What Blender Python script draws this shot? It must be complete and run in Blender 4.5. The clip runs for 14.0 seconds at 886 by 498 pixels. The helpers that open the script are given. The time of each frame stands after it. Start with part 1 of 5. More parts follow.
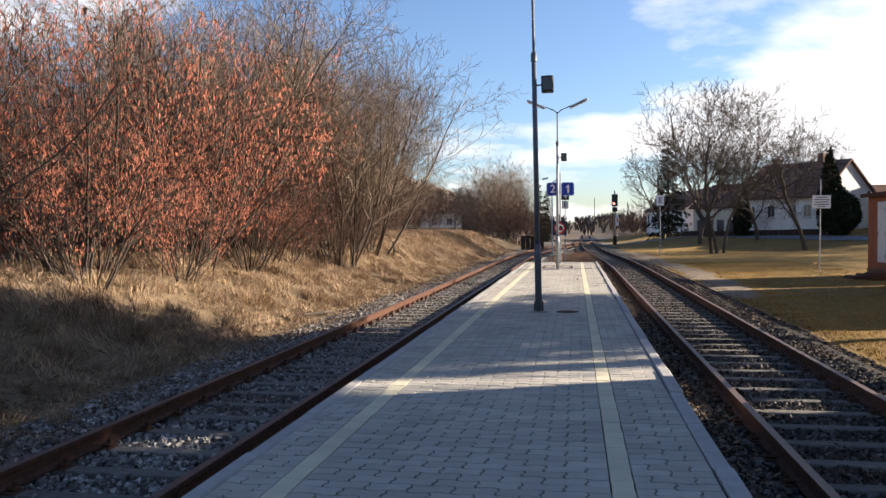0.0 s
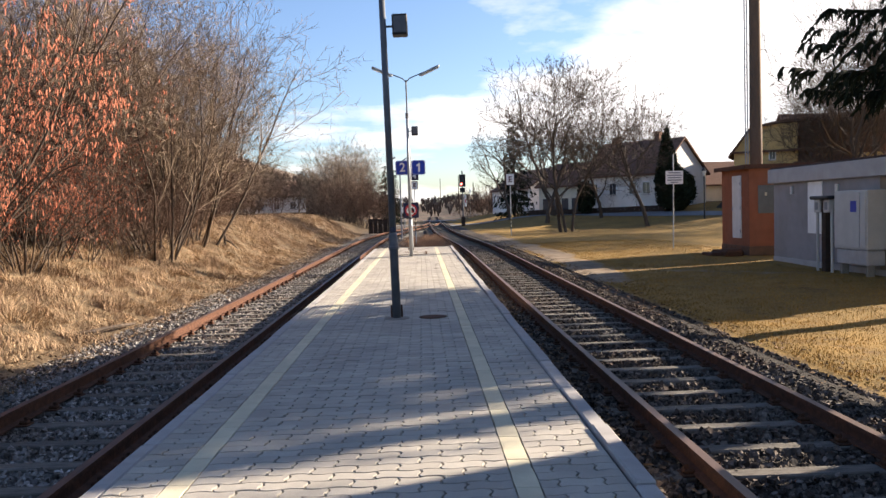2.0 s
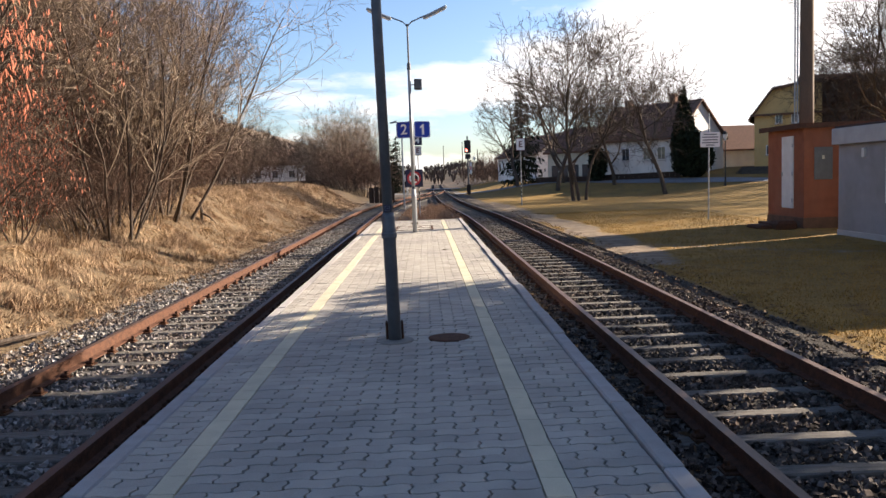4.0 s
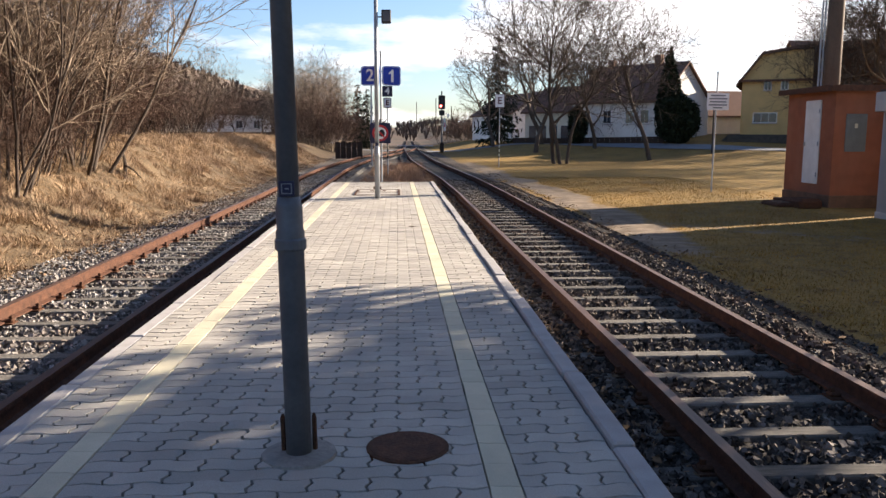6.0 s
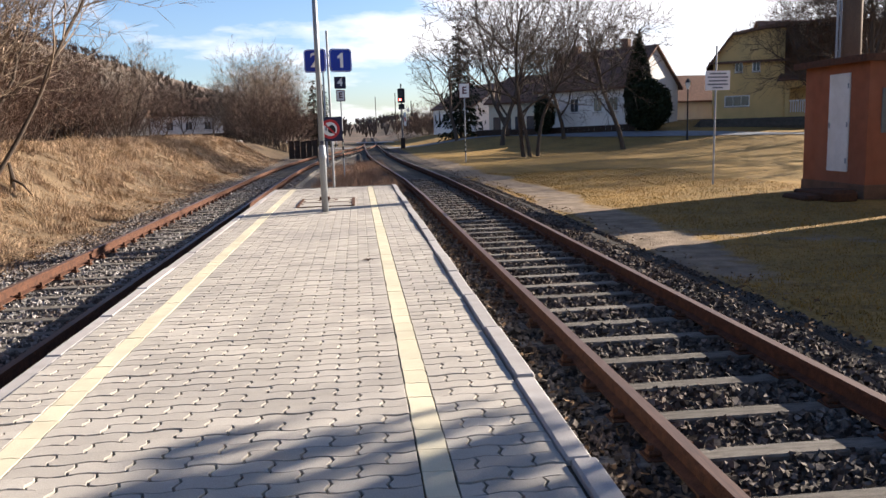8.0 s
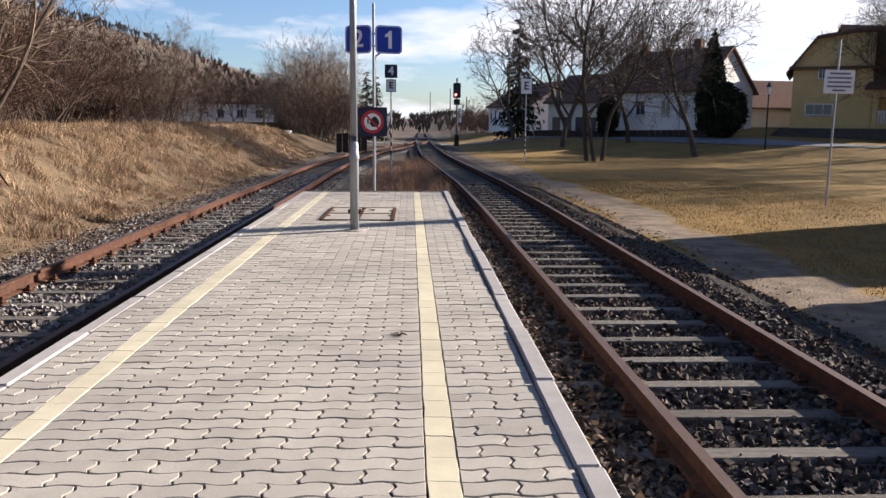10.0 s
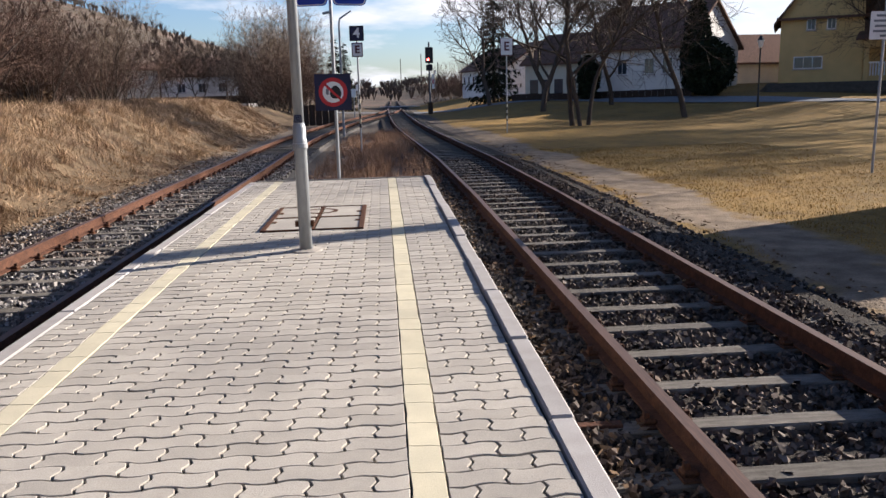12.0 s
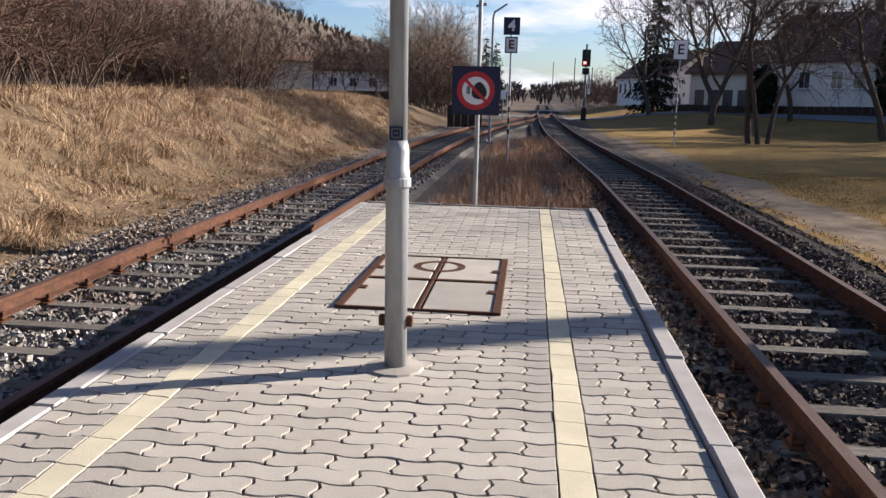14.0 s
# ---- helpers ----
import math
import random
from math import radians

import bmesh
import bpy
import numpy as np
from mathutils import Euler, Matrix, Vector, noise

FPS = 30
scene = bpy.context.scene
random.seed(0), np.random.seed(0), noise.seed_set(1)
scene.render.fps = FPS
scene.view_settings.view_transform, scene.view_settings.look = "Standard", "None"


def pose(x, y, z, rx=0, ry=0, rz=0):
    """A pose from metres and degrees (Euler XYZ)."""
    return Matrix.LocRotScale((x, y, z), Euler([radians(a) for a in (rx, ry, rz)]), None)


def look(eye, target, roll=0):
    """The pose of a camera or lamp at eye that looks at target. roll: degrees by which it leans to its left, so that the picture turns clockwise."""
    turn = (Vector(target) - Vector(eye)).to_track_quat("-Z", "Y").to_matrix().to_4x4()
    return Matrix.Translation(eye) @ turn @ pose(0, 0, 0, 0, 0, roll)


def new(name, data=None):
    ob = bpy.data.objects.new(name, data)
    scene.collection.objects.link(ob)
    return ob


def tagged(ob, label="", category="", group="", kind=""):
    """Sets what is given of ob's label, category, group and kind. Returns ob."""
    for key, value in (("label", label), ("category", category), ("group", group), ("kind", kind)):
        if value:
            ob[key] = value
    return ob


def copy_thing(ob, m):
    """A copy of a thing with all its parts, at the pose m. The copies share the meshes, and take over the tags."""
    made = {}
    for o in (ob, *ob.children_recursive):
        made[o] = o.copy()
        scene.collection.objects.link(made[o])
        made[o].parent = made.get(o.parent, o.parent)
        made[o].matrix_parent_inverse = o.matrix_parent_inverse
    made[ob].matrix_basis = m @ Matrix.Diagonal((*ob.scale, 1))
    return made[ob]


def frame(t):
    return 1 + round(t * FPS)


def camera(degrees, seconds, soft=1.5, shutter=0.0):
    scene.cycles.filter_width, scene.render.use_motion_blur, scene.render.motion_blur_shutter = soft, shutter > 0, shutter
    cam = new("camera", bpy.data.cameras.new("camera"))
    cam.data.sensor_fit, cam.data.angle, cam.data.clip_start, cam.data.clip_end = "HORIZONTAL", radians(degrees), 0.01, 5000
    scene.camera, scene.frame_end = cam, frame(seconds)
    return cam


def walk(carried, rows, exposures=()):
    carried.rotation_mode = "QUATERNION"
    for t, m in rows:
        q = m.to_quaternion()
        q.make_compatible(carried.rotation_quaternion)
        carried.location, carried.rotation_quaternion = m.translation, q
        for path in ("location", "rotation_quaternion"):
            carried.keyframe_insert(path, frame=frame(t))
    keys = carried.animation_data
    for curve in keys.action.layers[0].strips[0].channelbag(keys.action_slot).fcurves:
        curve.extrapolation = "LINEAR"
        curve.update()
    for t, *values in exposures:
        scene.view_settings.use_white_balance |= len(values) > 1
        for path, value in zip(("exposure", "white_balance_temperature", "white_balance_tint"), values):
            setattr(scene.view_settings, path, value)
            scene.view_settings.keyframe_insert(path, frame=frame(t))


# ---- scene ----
cam = camera(58.0, 14.0)
PATH = [
    (0, (-0.982, -0.459, 1.547), (-1.309, 1.513, 1.497), -0.4),
    (0.5, (-1.056, 0.146, 1.554), (-1.206, 2.137, 1.434), -1.9),
    (1, (-1.139, 0.868, 1.557), (-1.067, 2.86, 1.404), -1.9),
    (1.5, (-1.166, 1.841, 1.584), (-1.099, 3.833, 1.419), -2.6),
    (2, (-1.255, 2.874, 1.566), (-1.204, 4.871, 1.466), -1.7),
    (2.2, (-1.219, 3.295, 1.522), (-1.168, 5.292, 1.424), -1.8),
    (4.3, (-1.32, 7.306, 1.573), (-1.281, 9.293, 1.354), -2.0),
    (4.5, (-1.313, 7.682, 1.558), (-1.273, 9.667, 1.314), -1.2),
    (5, (-1.237, 8.694, 1.559), (-1.108, 10.673, 1.299), -3.9),
    (5.5, (-1.21, 9.66, 1.561), (-1.122, 11.646, 1.346), -0.4),
    (6, (-1.175, 10.689, 1.539), (-1.061, 12.665, 1.253), 0.1),
    (6.5, (-1.156, 11.694, 1.524), (-1.015, 13.674, 1.282), 0.6),
    (7, (-1.095, 12.722, 1.521), (-0.916, 14.684, 1.178), -0.2),
    (7.5, (-1.026, 13.655, 1.518), (-0.844, 15.619, 1.184), -0.9),
    (8, (-0.99, 14.684, 1.494), (-0.789, 16.651, 1.194), -1.8),
    (8.5, (-0.958, 15.583, 1.522), (-0.862, 17.557, 1.214), -1.3),
    (9, (-0.915, 16.462, 1.528), (-0.816, 18.433, 1.204), -1.2),
    (9.2, (-0.898, 16.815, 1.51), (-0.799, 18.791, 1.215), 1.4),
    (11.3, (-0.821, 20.702, 1.457), (-0.774, 22.675, 1.13), -1.5),
    (11.5, (-0.836, 21.005, 1.447), (-0.785, 22.978, 1.124), -1.6),
    (12, (-0.831, 21.761, 1.507), (-0.693, 23.719, 1.121), -1.5),
    (12.5, (-0.837, 22.706, 1.507), (-0.824, 24.684, 1.212), 1.5),
    (13, (-0.795, 23.66, 1.498), (-0.818, 25.628, 1.143), -0.4),
    (13.5, (-0.785, 24.464, 1.514), (-0.897, 26.431, 1.168), 1.3),
    (14, (-0.95, 25.442, 1.492), (-1.153, 27.396, 1.112), 1.3),
]
walk(cam, [(t, look(eye, target, roll)) for t, eye, target, roll in PATH], [(0.0, 1.82, 6650, 11), (1.5, 2.02, 6850, 13), (2.0, 2.0, 6900, 13), (7.5, 1.90, 6550, 13), (9.0, 1.56, 6300, 14), (14.0, 1.48, 6200, 14)])

# ---- world, sun ----
SUN_AZ, SUN_EL = radians(23.0), radians(20.5)  # azimuth from +x towards +y
sun_dir = Vector((math.cos(SUN_AZ) * math.cos(SUN_EL), math.sin(SUN_AZ) * math.cos(SUN_EL), math.sin(SUN_EL)))
world = bpy.data.worlds.new("sky")
scene.world = world
world.use_nodes = True
wt = world.node_tree


def wn(kind, **inputs):
    n = wt.nodes.new(kind)
    for k, v in inputs.items():
        n.inputs[int(k[1:])].default_value = v
    return n


def wmath(op, a, b=None):
    n = wt.nodes.new("ShaderNodeMath")
    n.operation = op
    for i, v in enumerate((a, b)):
        if v is None:
            continue
        if isinstance(v, (int, float)):
            n.inputs[i].default_value = v
        else:
            wt.links.new(v, n.inputs[i])
    return n.outputs[0]


sky = wn("ShaderNodeTexSky")
sky.sky_type = "NISHITA"
sky.sun_disc = False
sky.sun_elevation, sky.sun_rotation = SUN_EL, radians(90) - SUN_AZ
sky.air_density, sky.dust_density, sky.ozone_density = 1.0, 0.6, 2.5
tc = wn("ShaderNodeTexCoord")
sep = wn("ShaderNodeSeparateXYZ")
wt.links.new(tc.outputs["Generated"], sep.inputs[0])
den = wmath("ADD", wmath("MAXIMUM", sep.outputs[2], 0.0), 0.16)
comb = wn("ShaderNodeCombineXYZ")
wt.links.new(wmath("DIVIDE", sep.outputs[0], den), comb.inputs[0])
wt.links.new(wmath("DIVIDE", sep.outputs[1], den), comb.inputs[1])
cl = wn("ShaderNodeTexNoise")
cl.inputs["Scale"].default_value, cl.inputs["Detail"].default_value, cl.inputs["Roughness"].default_value = 0.85, 7, 0.55
shift = wn("ShaderNodeVectorMath")
shift.operation = "ADD"
shift.inputs[1].default_value = (3.1, 1.7, 0)
wt.links.new(comb.outputs[0], shift.inputs[0])
wt.links.new(shift.outputs[0], cl.inputs["Vector"])
dot = wn("ShaderNodeVectorMath")
dot.operation = "DOT_PRODUCT"
dot.inputs[1].default_value = sun_dir
wt.links.new(tc.outputs["Generated"], dot.inputs[0])
# more cloud and haze towards the sun
veil = wmath("MULTIPLY", wmath("POWER", wmath("MAXIMUM", wmath("ADD", dot.outputs["Value"], 0.05), 0.0), 2.0), 0.31)
fac = wt.nodes.new("ShaderNodeMapRange")
fac.inputs[1].default_value, fac.inputs[2].default_value = 0.56, 0.69
wt.links.new(wmath("ADD", cl.outputs["Fac"], veil), fac.inputs[0])
cloud = wt.nodes.new("ShaderNodeMix")
cloud.data_type = "RGBA"
cloud.inputs[7].default_value = (8.4, 8.4, 8.6, 1)
high = wt.nodes.new("ShaderNodeMapRange")
high.interpolation_type = "SMOOTHSTEP"
high.inputs[1].default_value, high.inputs[2].default_value, high.inputs[3].default_value, high.inputs[4].default_value = 0.27, 0.44, 1.0, 0.04
wt.links.new(sep.outputs[2], high.inputs[0])
wt.links.new(wmath("MULTIPLY", fac.outputs[0], high.outputs[0]), cloud.inputs[0])
tint = wt.nodes.new("ShaderNodeMix")
tint.data_type = "RGBA"
tint.blend_type = "MULTIPLY"
tint.inputs[0].default_value = 1.0
tint.inputs[7].default_value = (1.0, 1.09, 1.28, 1)
wt.links.new(sky.outputs[0], tint.inputs[6])
wt.links.new(tint.outputs[2], cloud.inputs[6])
wt.links.new(cloud.outputs[2], wt.nodes["Background"].inputs[0])
wt.nodes["Background"].inputs[1].default_value = 0.045
sun_data = bpy.data.lights.new("sun", "SUN")
sun_data.energy, sun_data.angle, sun_data.color = 5.0, radians(0.55), (1.0, 0.9, 0.76)
new("sun", sun_data).matrix_world = look(sun_dir * 60, (0, 0, 0))

# ---- materials ----


def mat(name, c1, c2=None, scale=8.0, rough=0.85, metal=0.0, bump=0.0, bscale=40.0, fine=0.35, rand=0.0, spec=0.3, stretch=None, c3=None, c3scale=1.2, c3amount=0.5):
    """Two tones mixed by noise at two scales, an optional third tone in large stains, fine relief, and a tint by object."""
    m = bpy.data.materials.new(name)
    m.use_nodes = True
    nt = m.node_tree
    b = nt.nodes["Principled BSDF"]
    b.inputs["Roughness"].default_value, b.inputs["Metallic"].default_value = rough, metal
    b.inputs["Specular IOR Level"].default_value = spec if spec > .3 or rough < .7 else .08
    co = nt.nodes.new("ShaderNodeTexCoord").outputs["Object"]
    if stretch:
        mp = nt.nodes.new("ShaderNodeMapping")
        mp.inputs["Scale"].default_value = stretch
        nt.links.new(co, mp.inputs[0])
        co = mp.outputs[0]

    def noise_node(s, d):
        n = nt.nodes.new("ShaderNodeTexNoise")
        n.inputs["Scale"].default_value, n.inputs["Detail"].default_value = s, d
        nt.links.new(co, n.inputs["Vector"])
        return n.outputs["Fac"]

    def ramp(v, a, z):
        r = nt.nodes.new("ShaderNodeMapRange")
        r.inputs[1].default_value, r.inputs[2].default_value = a, z
        nt.links.new(v, r.inputs[0])
        return r.outputs[0]

    def mix(f, a, z, mode="MIX"):
        n = nt.nodes.new("ShaderNodeMix")
        n.data_type, n.blend_type = "RGBA", mode
        for i, v in ((0, f), (6, a), (7, z)):
            if isinstance(v, (int, float)):
                n.inputs[i].default_value = v
            elif isinstance(v, tuple):
                n.inputs[i].default_value = (*v, 1)
            else:
                nt.links.new(v, n.inputs[i])
        return n.outputs[2]

    c2 = c2 or tuple(v * 0.7 for v in c1)
    col = mix(ramp(noise_node(scale, 5), 0.32, 0.68), c1, c2)
    grain = ramp(noise_node(bscale, 3), 0.2, 0.8)
    g = nt.nodes.new("ShaderNodeMapRange")
    g.inputs[3].default_value, g.inputs[4].default_value = 1 - fine, 1 + fine
    nt.links.new(grain, g.inputs[0])
    if c3:
        f = nt.nodes.new("ShaderNodeMath")
        f.operation = "MULTIPLY"
        f.inputs[1].default_value = c3amount
        nt.links.new(ramp(noise_node(c3scale, 4), 0.45, 0.65), f.inputs[0])
        col = mix(f.outputs[0], col, c3)
    sc = nt.nodes.new("ShaderNodeVectorMath")
    sc.operation = "SCALE"
    nt.links.new(col, sc.inputs[0])
    nt.links.new(g.outputs[0], sc.inputs["Scale"])
    out = sc.outputs[0]
    if rand:
        oi = nt.nodes.new("ShaderNodeObjectInfo").outputs["Random"]
        gi = nt.nodes.new("ShaderNodeNewGeometry").outputs["Random Per Island"]
        ad = nt.nodes.new("ShaderNodeMath")
        ad.operation = "ADD"
        nt.links.new(oi, ad.inputs[0])
        nt.links.new(gi, ad.inputs[1])
        fr = nt.nodes.new("ShaderNodeMath")
        fr.operation = "FRACT"
        nt.links.new(ad.outputs[0], fr.inputs[0])
        rr = nt.nodes.new("ShaderNodeMapRange")
        rr.inputs[3].default_value, rr.inputs[4].default_value = 1 - rand, 1 + rand
        nt.links.new(fr.outputs[0], rr.inputs[0])
        s2 = nt.nodes.new("ShaderNodeVectorMath")
        s2.operation = "SCALE"
        nt.links.new(out, s2.inputs[0])
        nt.links.new(rr.outputs[0], s2.inputs["Scale"])
        out = s2.outputs[0]
    nt.links.new(out, b.inputs["Base Color"])
    if bump:
        bn = nt.nodes.new("ShaderNodeBump")
        bn.inputs["Strength"].default_value, bn.inputs["Distance"].default_value = bump, 0.01
        nt.links.new(grain, bn.inputs["Height"])
        nt.links.new(bn.outputs[0], b.inputs["Normal"])
    return m


M_PAVER = mat("concrete_paver", (.40, .366, .315), (.335, .307, .266), 3.0, .9, bump=.22, bscale=150, fine=.15, rand=.10, c3=(.27, .25, .225), c3scale=.7, c3amount=.5)
M_YELLOW = mat("yellow_paver", (.56, .505, .365), (.49, .445, .325), 6, .85, bump=.15, bscale=150, fine=.10, rand=.06, c3=(.38, .345, .27), c3scale=1.6, c3amount=.4)
M_KERB = mat("kerb_concrete", (.36, .34, .325), (.29, .27, .255), 5, .9, bump=.15, bscale=130, fine=.12, rand=.07)
M_JOINT = mat("joint_sand", (.05, .042, .036), (.085, .07, .05), 14, .95, bump=.4, bscale=120)
M_STONE = mat("ballast_stone", (.31, .29, .27), (.11, .10, .09), 9, .9, bump=.3, bscale=60, rand=.6, c3=(.12, .075, .05), c3scale=.8, c3amount=.5)
M_STONEDARK = mat("sooty_ballast_stone", (.14, .122, .106), (.045, .038, .033), 9, .9, bump=.3, bscale=60, rand=.7, c3=(.085, .052, .036), c3scale=.8, c3amount=.5)
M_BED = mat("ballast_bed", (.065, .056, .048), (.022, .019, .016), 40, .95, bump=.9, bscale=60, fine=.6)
M_BEDPALE = mat("pale_ballast_bed", (.15, .138, .126), (.04, .035, .031), 34, .95, bump=.9, bscale=60, fine=.6)
M_SLEEPER = mat("weathered_sleeper", (.165, .15, .13), (.09, .08, .068), 5, .9, bump=.4, bscale=50, fine=.25, rand=.18, stretch=(1, 6, 6))
M_RUST = mat("rusty_rail_side", (.105, .050, .032), (.06, .032, .023), 12, .85, bump=.4, bscale=70, fine=.3)
M_RAILTOP = mat("worn_rail_head", (.13, .078, .058), (.085, .055, .045), 7, .55, metal=.35, bscale=30, stretch=(8, .3, 1))
M_IRON = mat("dark_rusty_iron", (.055, .03, .02), (.09, .04, .022), 20, .8, bump=.4, bscale=80)
M_GALV = mat("galvanised_steel", (.33, .345, .36), (.25, .265, .28), 7, .5, metal=.3, bump=.1, bscale=40, fine=.12, stretch=(1, 1, .25))
M_POLEDARK = mat("grey_painted_steel", (.12, .13, .145), (.085, .092, .105), 5, .55, metal=.2, bump=.1, bscale=40, fine=.15)
M_BLACK = mat("black_plastic", (.014, .014, .016), (.022, .022, .024), 10, .5)
M_WHITE = mat("white_enamel", (.78, .78, .77), (.70, .70, .68), 4, .45, fine=.06)
M_BLUE = mat("blue_enamel", (.016, .05, .38), (.012, .04, .31), 3, .35, fine=.08)
M_NAVY = mat("dark_blue_enamel", (.016, .016, .055), (.012, .012, .04), 3, .4, fine=.08)
M_RED = mat("red_enamel", (.50, .03, .035), (.40, .025, .03), 5, .45, fine=.1)
M_SIGNRED = mat("dull_dark_red", (.10, .02, .03), (.08, .02, .025), 5, .5)
M_ORANGE = mat("orange_render_plaster", (.27, .10, .055), (.22, .082, .046), 3, .95, bump=.4, bscale=60, fine=.12, c3=(.26, .12, .075), c3scale=.9, c3amount=.45)
M_HUTBASE = mat("damp_stained_plaster", (.17, .095, .06), (.11, .068, .046), 3, .95, bump=.5, bscale=40, fine=.2)
M_HUTPLATE = mat("grey_green_metal_hatch", (.13, .138, .132), (.105, .11, .105), 4, .6)
M_PLINTH = mat("concrete_plinth", (.27, .25, .22), (.20, .18, .16), 4, .95, bump=.5, bscale=40, fine=.2)
M_GREYWALL = mat("grey_render_plaster", (.30, .285, .29), (.25, .24, .245), 2.5, .95, bump=.35, bscale=60, fine=.1, c3=(.20, .19, .18), c3scale=.7, c3amount=.4)
M_BEIGEWALL = mat("beige_render_plaster", (.26, .205, .145), (.20, .155, .11), 2.5, .95, bump=.35, bscale=60, fine=.1)
M_BAND = mat("pale_concrete_band", (.40, .385, .375), (.34, .33, .32), 3, .9, bump=.3, bscale=50, fine=.12)
M_BROWNDOOR = mat("brown_painted_door", (.16, .11, .075), (.12, .085, .06), 4, .7, stretch=(1, 1, .2))
M_CABINET = mat("pale_grey_cabinet", (.44, .435, .41), (.39, .385, .365), 3, .6, fine=.08)
M_DOORWHITE = mat("offwhite_door", (.62, .60, .56), (.54, .52, .48), 3, .7, fine=.08)
M_TARROOF = mat("dark_roof_felt", (.075, .05, .045), (.05, .035, .03), 6, .9, bump=.3)
M_PLATE = mat("grey_blue_plate", (.18, .20, .22), (.15, .165, .18), 4, .5)
M_BARK = mat("dark_bark", (.10, .076, .06), (.052, .041, .034), 9, .95, bump=.6, bscale=30, fine=.3, stretch=(3, 3, .7))
M_TWIG = mat("bare_twigs", (.105, .078, .06), (.064, .05, .04), 3, .9, fine=.2, rand=.25)
M_TWIGPALE = mat("pale_bare_twigs", (.27, .205, .15), (.155, .115, .085), 2, .9, fine=.2, rand=.25)
M_TWIGRED = mat("reddish_brown_twigs", (.145, .092, .068), (.078, .052, .041), 3, .9, fine=.2, rand=.3)
M_CATKIN = mat("red_brown_catkins", (.44, .155, .095), (.25, .09, .058), 3, .9, fine=.2, rand=.35)
M_NEEDLE = mat("dark_spruce_needles", (.015, .021, .012), (.009, .013, .008), 3, .9, fine=.3, rand=.3)
M_HEDGE = mat("dark_evergreen_leaves", (.026, .034, .018), (.014, .02, .011), 5, .8, fine=.3, rand=.4)
M_STRAW = mat("dry_straw_grass", (.42, .30, .19), (.25, .172, .108), 1.5, .95, fine=.25, rand=.5, c3=(.15, .092, .062), c3scale=.9, c3amount=.7)
M_REDGRASS = mat("reddish_dry_grass", (.38, .235, .15), (.24, .145, .09), 2, .95, fine=.2, rand=.3)
M_LAWNBLADE = mat("short_dry_lawn_grass", (.32, .178, .04), (.19, .115, .03), .8, .95, fine=.2, rand=.35)
M_LEAF = mat("dead_leaves", (.18, .115, .068), (.105, .07, .043), 4, .9, rand=.4)
M_ASPHALT = mat("pale_worn_asphalt", (.20, .205, .215), (.16, .165, .17), 2, .9, bump=.3, bscale=60)
M_WHITEWALL = mat("white_house_render", (.74, .72, .69), (.66, .64, .61), 1.2, .95, fine=.06)
M_CREAMWALL = mat("cream_house_render", (.62, .58, .47), (.55, .51, .42), 1.2, .95, fine=.06)
M_YELLOWWALL = mat("yellow_house_render", (.64, .46, .21), (.55, .40, .185), 1.0, .95, fine=.06)
M_TILES = mat("brown_roof_tiles", (.18, .105, .075), (.12, .072, .055), 2.5, .9, bump=.5, bscale=14, fine=.25, stretch=(2, 2, 5))
M_GLASS = mat("dark_window_glass", (.05, .06, .075), (.035, .042, .055), 2, .12, spec=.6)
M_WOODDARK = mat("dark_fence_wood", (.06, .042, .032), (.04, .03, .025), 6, .9, bump=.4)
M_EARTH = mat("dark_earth_bank", (.075, .062, .05), (.05, .045, .035), 3, .95, bump=.6, bscale=12)
M_MAST = mat("tall_mast_steel", (.15, .105, .075), (.11, .08, .06), 3, .7, metal=.2, fine=.15, stretch=(1, 1, .3))
M_CAR = mat("pale_car_paint", (.42, .45, .50), (.38, .41, .46), 3, .3, fine=.03)
M_FARWOOD = mat("distant_bare_woods", (.11, .082, .067), (.07, .056, .047), .12, .95, fine=.3, bscale=.8, rand=.3)

# ---- mesh helpers ----


def link(name, bm, material, parent=None, label="", smooth=False):
    """One bmesh as one mesh object; under parent when given."""
    me = bpy.data.meshes.new(name)
    bm.normal_update()
    bm.to_mesh(me)
    bm.free()
    me.materials.append(material)
    if smooth:
        me.shade_smooth()
    ob = new(name, me)
    if parent:
        ob.parent = parent
    if label:
        ob["label"] = label
    return ob


part = link


def raw(name, verts, faces, material, parent=None, label="", smooth=False):
    me = bpy.data.meshes.new(name)
    me.from_pydata(verts, [], faces)
    me.materials.append(material)
    if smooth:
        me.shade_smooth()
    ob = new(name, me)
    if parent:
        ob.parent = parent
    if label:
        ob["label"] = label
    return ob


def share(name, ob, m, parent=None):
    o = new(name, ob.data)
    o.parent = parent
    o.matrix_basis = m
    return o


def thing(name, x, y, z, label, category, group="", rz=0.0, kind=""):
    e = new(name)
    e.matrix_basis = pose(x, y, z, 0, 0, rz)
    e.empty_display_size = 0.2
    return tagged(e, label, category, group, kind)


